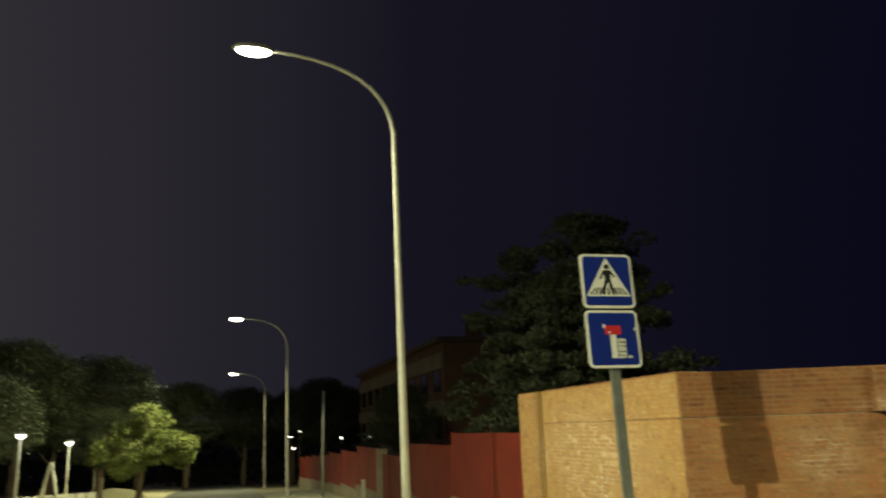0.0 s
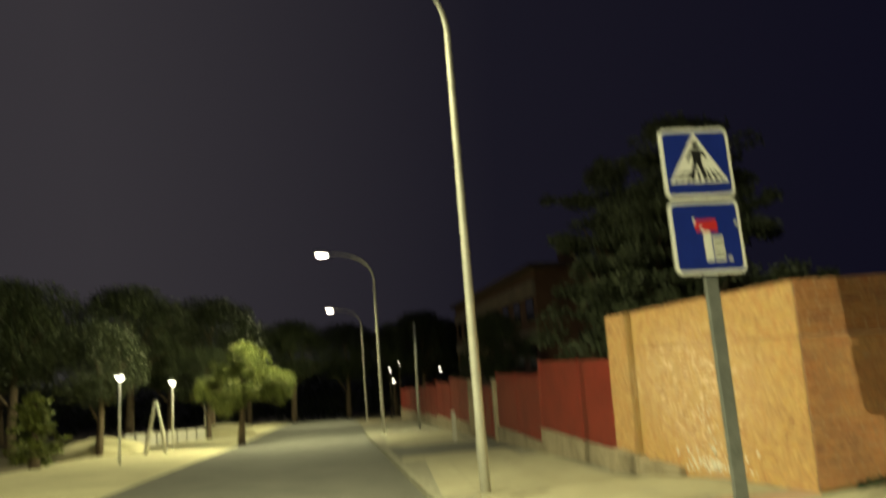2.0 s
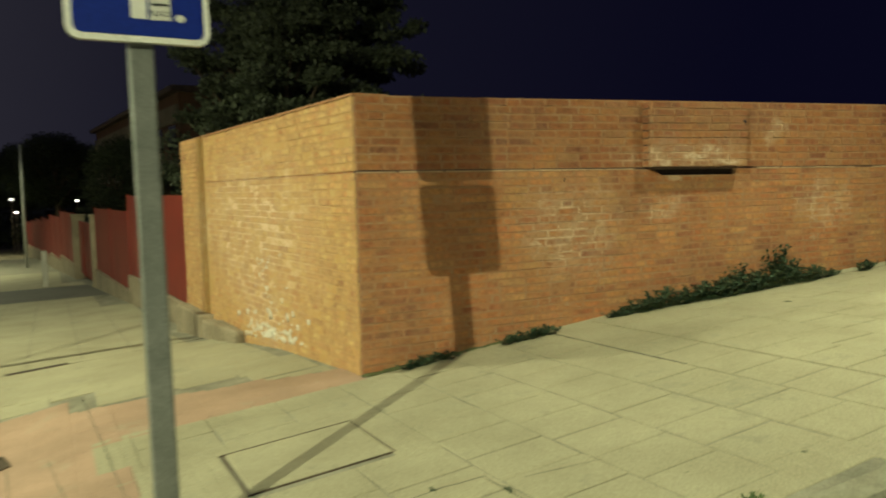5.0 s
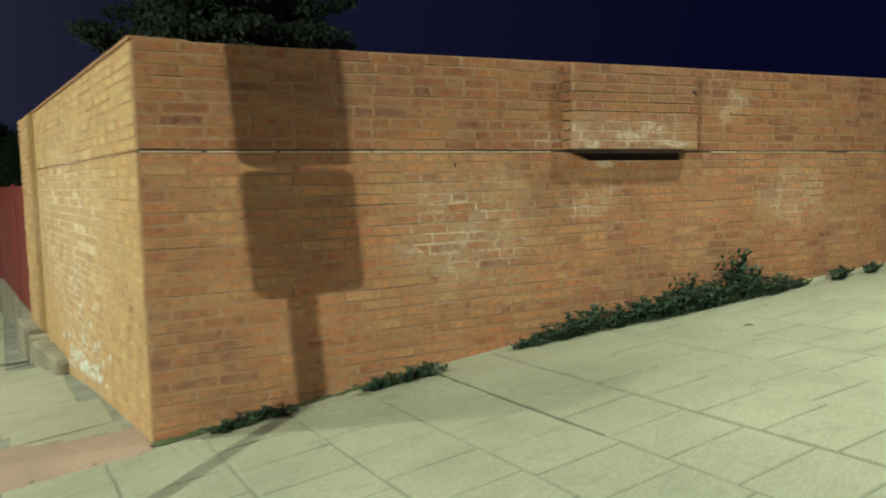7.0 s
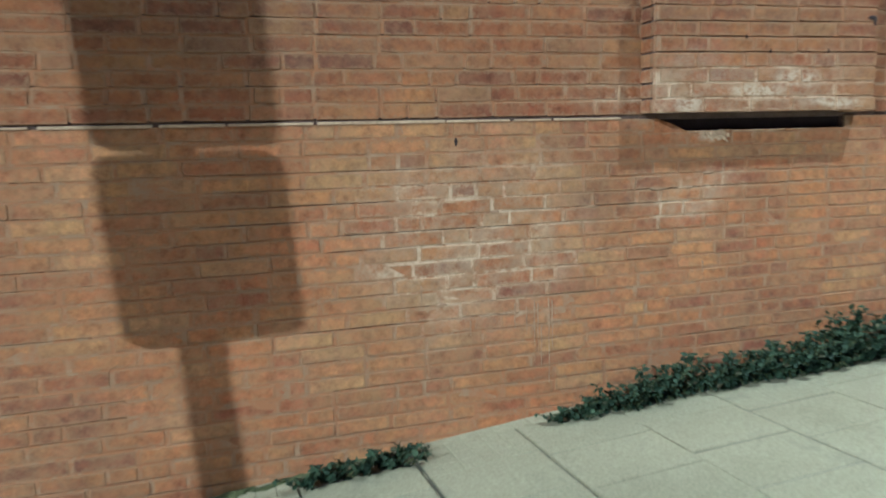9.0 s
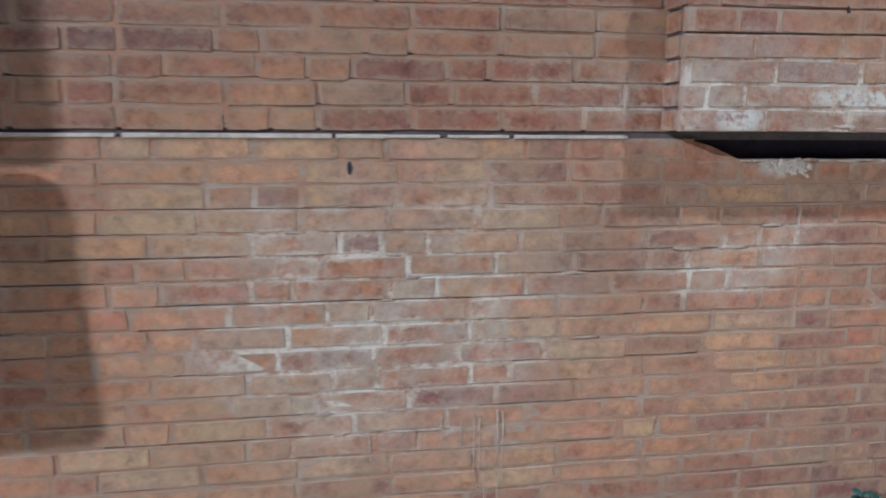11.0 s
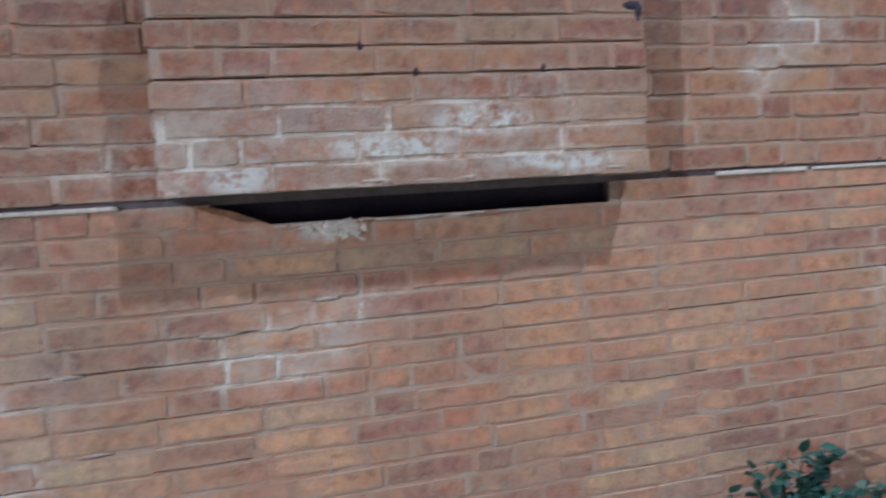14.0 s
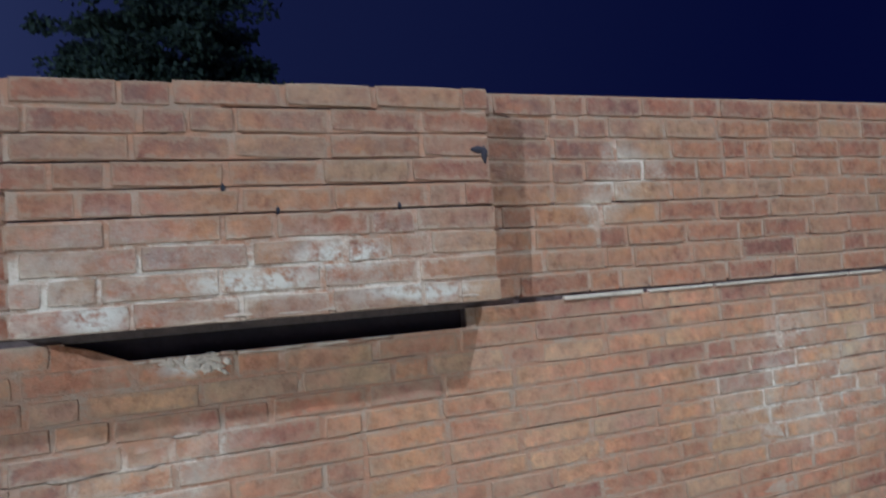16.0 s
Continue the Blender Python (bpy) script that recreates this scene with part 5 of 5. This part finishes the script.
# pale barrier and mounds on the far verge
barrier = thing("concrete_barrier", "low pale ribbed concrete barrier beside the verge", "barrier")
for k in range(8):
    x, y = -14.0 + 0.44 * k, 48.0 + 0.55 * k
    part("block", box((0.62, 0.30, 0.95), (x, y, road_mid(y) + 0.35), 0.03, None, 51), PALE_CONCRETE, barrier)
for x, y, rx, h in ((-13.6, 43.0, 2.4, 0.9), (-10.6, 57.5, 2.2, 0.85)):
    bm = bmesh.new()
    bmesh.ops.create_icosphere(bm, subdivisions=3, radius=1)
    for v in bm.verts:
        v.co += noise.noise_vector(v.co * 2.3) * 0.12
        v.co = Vector((v.co.x * rx, v.co.y * rx * 0.7, v.co.z * h))
    bmesh.ops.transform(bm, matrix=pose(x, y, road_mid(y)), verts=bm.verts)
    tagged(part("sand_mound", bm, SAND, None, "", True), "low pale mound of sand beside the verge", "mound", "sand mounds")


# ---- trees ----
def foliage(clumps, leaves, size, spread, seed, droop=0.0):
    """Many small leaf blades round each clump's middle."""
    r = np.random.RandomState(seed)
    mids = np.repeat(np.array([c[:3] for c in clumps]), leaves, axis=0)
    wide = np.repeat(np.array([c[3] for c in clumps]), leaves)[:, None]
    n = len(mids)
    d = r.normal(size=(n, 3))
    d /= np.linalg.norm(d, axis=1)[:, None]
    p = mids + d * (r.uniform(0.25, 1, (n, 1)) ** 0.5) * wide * spread * np.array([1, 1, 0.45 if droop else 0.8])
    a = r.normal(size=(n, 3)) + np.array([0, 0, -droop])
    a /= np.linalg.norm(a, axis=1)[:, None]
    b = np.cross(a, r.normal(size=(n, 3)))
    b /= np.linalg.norm(b, axis=1)[:, None]
    s = size * r.uniform(0.6, 1.4, (n, 1))
    tip, mid1, mid2 = p + a * s, p + a * s * 0.45 + b * s * 0.28, p + a * s * 0.45 - b * s * 0.28
    verts = np.stack([p, mid1, tip, mid2], 1).reshape(-1, 3)
    return verts.tolist(), [(4 * i, 4 * i + 1, 4 * i + 2, 4 * i + 3) for i in range(n)]


def make_tree(name, label, height, trunk_h, crown_r, crown_h, material, seed, clumps=90, leaves=70, size=0.16, conical=False, lean=0.3, clump_r=0.55, lobes=()):
    r = random.Random(seed)
    e = thing(name, label, "tree", "trees round the street")
    bend = [Vector((lean * math.sin(k * 0.6) * k / 6, lean * 0.5 * math.cos(k) * k / 6, height * 0.82 * k / 6)) for k in range(7)]
    base_r = 0.028 * height + 0.05
    part("trunk", tube(bend, [base_r * (1 - 0.8 * k / 6) + 0.015 for k in range(7)], 9), BARK, e, "", True)
    mids = []
    for k in range(clumps):
        if lobes:
            lx, ly, lz, lr = lobes[k % len(lobes)]
            d = Vector((r.gauss(0, 1), r.gauss(0, 1), r.gauss(0, 0.7))).normalized() * lr * r.random() ** 0.4
            mids.append((lx + d.x, ly + d.y, lz + d.z * 0.75, clump_r * r.uniform(0.35, 1.1)))
        elif conical:
            tier = r.randrange(9)
            f = (tier + 0.5) / 9
            reach = crown_r * (1 - f) ** 0.45 * (0.75 + 0.25 * math.sin(2.3 * tier + seed))
            a = 2 * math.pi * (r.randrange(6) + 0.37 * tier) / 6 + r.gauss(0, 0.14)
            rad = reach * r.uniform(0.2, 1.05) * (0.8 + 0.3 * math.sin(5 * a + tier))
            z = trunk_h + (height - trunk_h) * f + 0.10 * rad + r.gauss(0, 0.10)
            mids.append((rad * math.cos(a), rad * math.sin(a), z, clump_r * r.uniform(0.45, 0.95)))
        else:
            a, f = r.uniform(0, 2 * math.pi), r.random() ** 0.45
            z = r.uniform(-1, 1)
            rad = crown_r * f * math.sqrt(max(0.05, 1 - z * z)) * (1 + 0.22 * math.sin(3 * a + seed))
            mids.append((rad * math.cos(a) + bend[-1].x, rad * math.sin(a) + bend[-1].y, height - crown_h + crown_h * (0.5 + 0.5 * z), clump_r * r.uniform(0.6, 1.25)))
    for k in range(9):
        m = Vector(r.choice(mids)[:3])
        s = bend[min(5, max(2, int(6 * min(0.85, (m.z * 0.72) / (height * 0.82)))))]
        part("limb", tube([s, s.lerp(m, 0.5) + Vector((0, 0, 0.12)), m], [base_r * 0.34, base_r * 0.22, 0.015], 6), BARK, e, "", True)
    part("crown", foliage(mids, leaves, size, 1.0, seed, 0.3 if conical else 0.0), material, e, "uneven crown of small needle clumps")
    return e


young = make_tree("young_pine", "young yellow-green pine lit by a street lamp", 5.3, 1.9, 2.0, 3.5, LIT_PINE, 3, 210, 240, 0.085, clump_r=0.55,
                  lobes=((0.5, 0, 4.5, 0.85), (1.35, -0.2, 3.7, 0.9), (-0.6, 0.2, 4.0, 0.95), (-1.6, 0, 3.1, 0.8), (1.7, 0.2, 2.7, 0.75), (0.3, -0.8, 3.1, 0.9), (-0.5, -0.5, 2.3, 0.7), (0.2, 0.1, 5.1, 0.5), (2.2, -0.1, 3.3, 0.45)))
young.matrix_basis = pose(-6.8, 44.0, road_mid(44) - 0.1)
pine = make_tree("umbrella_pine", "dark umbrella pine with a broad rounded crown", 10.5, 5.0, 4.6, 5.6, PINE, 11, 190, 170, 0.17, clump_r=1.0)
copy_thing(pine, pose(6.9, 43.5, -1.1, 0, 0, 200) @ Matrix.Diagonal((0.42, 0.42, 0.55, 1)))
copy_thing(pine, pose(-10.6, 53.0, road_mid(53) - 0.2, 0, 0, 120) @ Matrix.Diagonal((0.5, 0.5, 0.55, 1)))
copy_thing(pine, pose(-13.2, 41.5, road_mid(41.5) - 0.2, 0, 0, 33) @ Matrix.Diagonal((0.58, 0.58, 0.62, 1)))
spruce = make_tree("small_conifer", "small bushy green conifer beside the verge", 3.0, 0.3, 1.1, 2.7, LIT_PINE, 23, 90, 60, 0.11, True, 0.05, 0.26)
spruce.matrix_basis = pose(-12.9, 34.0, road_mid(34) - 0.1) @ Matrix.Diagonal((1.65, 1.65, 1.0, 1))
pine.matrix_basis = pose(-17.0, 57, road_mid(57) - 0.2)
for x, y, a in ((-22.5, 52, 70), (-13.5, 66, 140), (-28, 60, 210), (-9.5, 86, 20), (-4.0, 92, 100), (1.5, 97, 160), (5.2, 92, 250), (-15, 90, 300), (9.5, 99, 40), (-22, 84, 80), (15, 96, 10), (-33, 72, 190), (-40, 66, 20), (4.5, 84, 330)):
    copy_thing(pine, pose(x, y, road_mid(y) - 0.2, 0, 0, a))
cedar = make_tree("cedar", "dark drooping cedar rising behind the brick wall", 9.2, 1.8, 4.2, 7.4, CEDAR, 17, 250, 170, 0.13, True, 0.2, 0.66)
cedar.matrix_basis = pose(10.2, 24.0, 0.2)
for x, y, z, s, a in ((9.2, 23.5, -0.1, 0.80, 130), (11.5, 24.8, -0.1, 1.05, 75), (9.3, 28.0, -0.2, 1.0, 20), (6.2, 52.0, -1.4, 0.45, 10)):
    copy_thing(cedar, pose(x, y, z, 0, 0, a) @ Matrix.Diagonal((s, s, s, 1)))

# wooded ridge at the end of the street
xs = np.linspace(-220, 220, 90)
verts, faces = [], []
for j, y in enumerate((128, 150, 175, 210)):
    verts += [(x, y + 4 * noise.noise((x * 0.05, j, 0)), (-6.5, 1.0, 3.4, -8)[j] + (1.6 * noise.noise((x * 0.045, j * 0.3, 2)) + 0.7 * noise.noise((x * 0.4, j, 5)) if 0 < j < 3 else 0)) for x in xs]
w = len(xs)
faces = [(j * w + i, j * w + i + 1, (j + 1) * w + i + 1, (j + 1) * w + i) for j in range(3) for i in range(w - 1)]
tagged(new("backdrop", mesh_of("backdrop", verts, faces, PINE, True)), "dark wooded ridge beyond the street's end", "ridge", "", "structure")

# far woods closing the view down the street
rw = random.Random(8)
mids = [(rw.uniform(-75, 45), rw.uniform(116, 150), -5 + 7.5 * rw.random() ** 1.5, rw.uniform(1.2, 2.2)) for _ in range(520)]
tagged(part("far_woods", foliage(mids, 36, 0.75, 1.0, 5), PINE), "dark far woods beyond the end of the street", "woods", "", "stuff")
mids = [(x, rw.uniform(104, 112), -4.5 + 4.2 * rw.random(), rw.uniform(0.8, 1.5)) for x in np.linspace(-60, 40, 240)]
tagged(part("far_hedge", foliage(mids, 36, 0.5, 1.0, 6), PINE), "dark low scrub under the far pines", "scrub", "", "stuff")

# ---- brick apartment house behind the trees ----
house = thing("apartment_house", "dim brick apartment house with pale storey bands", "house")
HX, HY0, HY1, HZ = 10.2, 47.0, 78.0, 7.7
hd = pose(HX, HY0, 0, 0, 0, 4.3)
HL, HW = HY1 - HY0, 11.0


def house_box(name, size, centre, mat, parent, label="", bevel=0.0):
    bm = box(size, centre, bevel)
    bmesh.ops.transform(bm, matrix=hd, verts=bm.verts)
    return part(name, bm, mat, parent, label)


house_box("wall", (HW, HL, HZ + 2.5), (HW / 2, HL / 2, (HZ - 2.5) / 2), HOUSE_BRICK, house)
roof = house_box("roof", (HW + 0.9, HL + 0.9, 0.3), (HW / 2, HL / 2, HZ + 0.17), ROOF, house, "flat dark roof slab", 0.03)
house_box("chimney", (0.9, 0.9, 1.6), (3.0, 3.0, HZ + 1.0), HOUSE_BRICK, roof, "", 0.03)
for s in range(3):
    z = -1.4 + 2.9 * s
    house_box("storey_band", (0.16, HL, 0.95), (-0.07, HL / 2, z + 2.2), HOUSE_BAND, house, "pale rendered band")
    for k in range(9):
        y = 1.6 + 3.4 * k
        w = house_box("window", (0.08, 1.7, 1.35), (-0.01, y, z + 0.95), WINDOW_DARK, house, "unlit window")
        house_box("sill", (0.18, 1.9, 0.07), (-0.08, y, z + 0.24), HOUSE_BAND, w)


# ---- weeds ----
def make_weed(height, spread, stems, seed, name="weed_clump", label="dark green weeds growing at the wall's foot", leaf=WEED, slim=1.0):
    r = random.Random(seed)
    e = thing(name, label, "weed", "weeds along the wall and kerb")
    verts, faces, sv, sf = [], [], [], []
    for s in range(stems):
        a, h = r.uniform(0, 2 * math.pi), height * r.uniform(0.45, 1.0)
        reach = spread * r.uniform(0.2, 1.0)
        base = Vector((r.gauss(0, spread * 0.30), r.gauss(0, spread * 0.12), -0.01))
        tip = base + Vector((reach * math.cos(a), -abs(reach * math.sin(a)) * 0.7, h))
        pts = [base, base.lerp(tip, 0.5) + Vector((0, 0, h * 0.14)), tip]
        v, f = tube(pts, [0.004, 0.003, 0.0015], 4)
        o = len(sv)
        sv += v
        sf += [tuple(i + o for i in q) for q in f]
        for k in range(17):
            u = r.uniform(0.2, 1.0)
            p = pts[0].lerp(pts[1], u * 2) if u < 0.5 else pts[1].lerp(pts[2], u * 2 - 1)
            d = Vector((r.gauss(0, 1), r.gauss(-0.4, 1), r.gauss(0.25, 0.6))).normalized()
            w = d.cross(Vector((r.gauss(0, 0.4), r.gauss(0, 0.4), 1))).normalized()
            up = w.cross(d)
            ln = r.uniform(0.022, 0.058) * (0.6 + height)
            ln *= 1.0 / slim ** 0.5
            wd = ln * r.uniform(0.26, 0.42) * slim
            o = len(verts)
            verts += [p, p + d * ln * 0.3 + w * wd, p + d * ln * 0.7 + w * wd * 0.75 - up * ln * 0.05, p + d * ln - up * ln * 0.18,
                      p + d * ln * 0.7 - w * wd * 0.75 - up * ln * 0.05, p + d * ln * 0.3 - w * wd, p + d * ln * 0.45 - up * ln * 0.06]
            faces += [(o, o + 1, o + 6), (o + 1, o + 2, o + 6), (o + 2, o + 3, o + 6), (o + 3, o + 4, o + 6), (o + 4, o + 5, o + 6), (o + 5, o, o + 6)]
    part("stalk", (sv, sf), MOSS, e)
    part("foliage", (verts, faces), leaf, e, "small toothed dark green leaves")
    return e


tall, mid_weed, low_weed = make_weed(0.47, 0.17, 34, 1), make_weed(0.24, 0.19, 30, 2), make_weed(0.11, 0.17, 22, 3)


def plant(source, x, y, s=1.0, turn=0.0):
    return copy_thing(source, pose(x, y, pavement_z(x, y) - 0.005, 0, 0, turn) @ Matrix.Diagonal((s, s, s, 1)))


tall.matrix_basis = pose(10.62, 9.90, pavement_z(10.62, 9.90) - 0.005)
mid_weed.matrix_basis = pose(9.72, 9.88, pavement_z(9.72, 9.88) - 0.005)
low_weed.matrix_basis = pose(8.55, 9.92, pavement_z(8.55, 9.92) - 0.005)
for x, s in ((10.02, 0.72), (10.86, 0.62)):
    plant(tall, x, 9.89, s, random.uniform(-12, 12))
for x, s in ((8.7, 0.75), (8.95, 1.0), (9.2, 0.8), (9.45, 0.95), (9.95, 1.1), (10.25, 1.0), (10.5, 1.1), (10.75, 1.0), (11.05, 0.9), (11.25, 0.7), (6.45, 0.45), (9.6, 0.8)):
    plant(mid_weed, x, 9.90 + random.uniform(-0.04, 0.03), s, random.uniform(-15, 15))
for x, s in ((6.3, 0.9), (6.55, 0.9), (7.25, 1.0), (7.5, 1.1), (7.62, 0.6), (8.4, 0.8), (11.5, 0.9), (12.1, 1.2), (12.6, 1.0), (8.85, 1.1), (9.3, 1.0), (9.8, 1.1), (10.2, 1.2)):
    plant(low_weed, x, 9.93 + random.uniform(-0.05, 0.02), s, random.uniform(-20, 20))
kerb_weed = make_weed(0.09, 0.15, 30, 4, "kerb_weed", "small green weeds growing in the kerb joint", GRASS, 0.55)
kerb_weed.matrix_basis = pose(6.25, 6.56, pavement_z(6.25, 6.56) - 0.004) @ Matrix.Diagonal((0.6, 0.6, 0.6, 1))
for p, s in zip(resample(KERB_LINE, 0.62), [random.uniform(0.25, 0.75) for _ in range(300)]):
    if 2.7 < p.x < 9.4 and p.y < 8.6 and random.random() < 0.65:
        q = Vector((0.18, 0.16)) if p.x < 4 else Vector((0, 0.19))
        plant(kerb_weed, p.x + q.x + (random.uniform(-0.28, 0.28) if p.x > 4.3 else random.uniform(-0.06, 0.1)), p.y + q.y + random.uniform(-0.01, 0.05), s, random.uniform(0, 360))
grass = make_weed(0.13, 0.20, 55, 9, "grass_tuft", "bright green grass tuft growing at the kerb", GRASS, 0.3)
grass.matrix_basis = pose(2.70, 8.02, road_z(2.70, 8.02) - 0.01, 0, 0, 140)
for x, y, s, a in ((2.60, 8.25, 0.8, 160), (2.85, 7.78, 0.8, 125), (3.05, 7.5, 0.45, 120)):
    copy_thing(grass, pose(x, y, road_z(x, y) - 0.01, 0, 0, a) @ Matrix.Diagonal((s, s, s, 1)))
for x, y in ((3.78, 8.31), (4.02, 8.71), (3.45, 8.40), (5.62, 7.38), (5.63, 6.86), (5.33, 7.64), (6.35, 6.95), (6.9, 6.75), (9.9, 9.2)):
    plant(low_weed, x, y, random.uniform(0.12, 0.25), random.uniform(0, 360))

# moss and dirt along the kerb's inner joint and between slabs
rm = random.Random(4)
for p in resample(KERB_LINE, 0.35):
    if not (2.4 < p.x < 4.6 and p.y < 9) or rm.random() < 0.3:
        continue
    q = Vector((0.17, 0.13)) if p.x < 4.2 else Vector((0.0, 0.165))
    x, y = p.x + q.x + rm.gauss(0, 0.04), p.y + q.y + rm.gauss(0, 0.035)
    ball = bmesh.new()
    bmesh.ops.create_icosphere(ball, subdivisions=3, radius=1)
    for v in ball.verts:
        v.co = v.co * (1 + 0.8 * noise.noise(v.co * 1.9 + Vector((x * 4, y * 4, 0))))
    bmesh.ops.transform(ball, matrix=lie(x, y) @ pose(0, 0, 0.006, 0, 0, rm.uniform(-30, 30)) @ Matrix.Diagonal((rm.uniform(0.025, 0.08), rm.uniform(0.012, 0.03), 0.006, 1)), verts=ball.verts)
    tagged(part("moss_patch", ball, MOSS, None, "", True), "flat dark moss in the kerb joint", "moss", "moss patches along the kerb")

# a gap at the post's foot, its dark depth painted as a flat patch
gap = bmesh.new()
bmesh.ops.create_icosphere(gap, subdivisions=3, radius=1)
for v in gap.verts:
    v.co = v.co * (1 + 0.6 * noise.noise(v.co * 1.6))
bmesh.ops.transform(gap, matrix=lie(4.03, 8.09) @ pose(0, 0, 0.006, 0, 0, 8) @ Matrix.Diagonal((0.10, 0.05, 0.004, 1)), verts=gap.verts)
tagged(part("dark_gap", gap, DIRT, None, "", True), "flat dark patch painted for the gap beside the sign post", "dirt")

# moss and dirt gathered at the walls' foot
for k in range(16):
    x, y, a = 5.98 + 0.085 * k + rm.gauss(0, 0.03), 9.985 + rm.gauss(0, 0.012), 0
    ball = bmesh.new()
    bmesh.ops.create_icosphere(ball, subdivisions=3, radius=1)
    for v in ball.verts:
        v.co = v.co * (1 + 0.8 * noise.noise(v.co * 1.9 + Vector((x * 4, y * 4, 0))))
    bmesh.ops.transform(ball, matrix=lie(x, y) @ pose(0, 0, 0.006, 0, 0, a + rm.uniform(-12, 12)) @ Matrix.Diagonal((rm.uniform(0.05, 0.12), rm.uniform(0.018, 0.035), rm.uniform(0.008, 0.02), 1)), verts=ball.verts)
    tagged(part("moss_patch", ball, MOSS, None, "", True), "dark moss and dirt at the brick wall's foot", "moss", "moss patches along the wall")
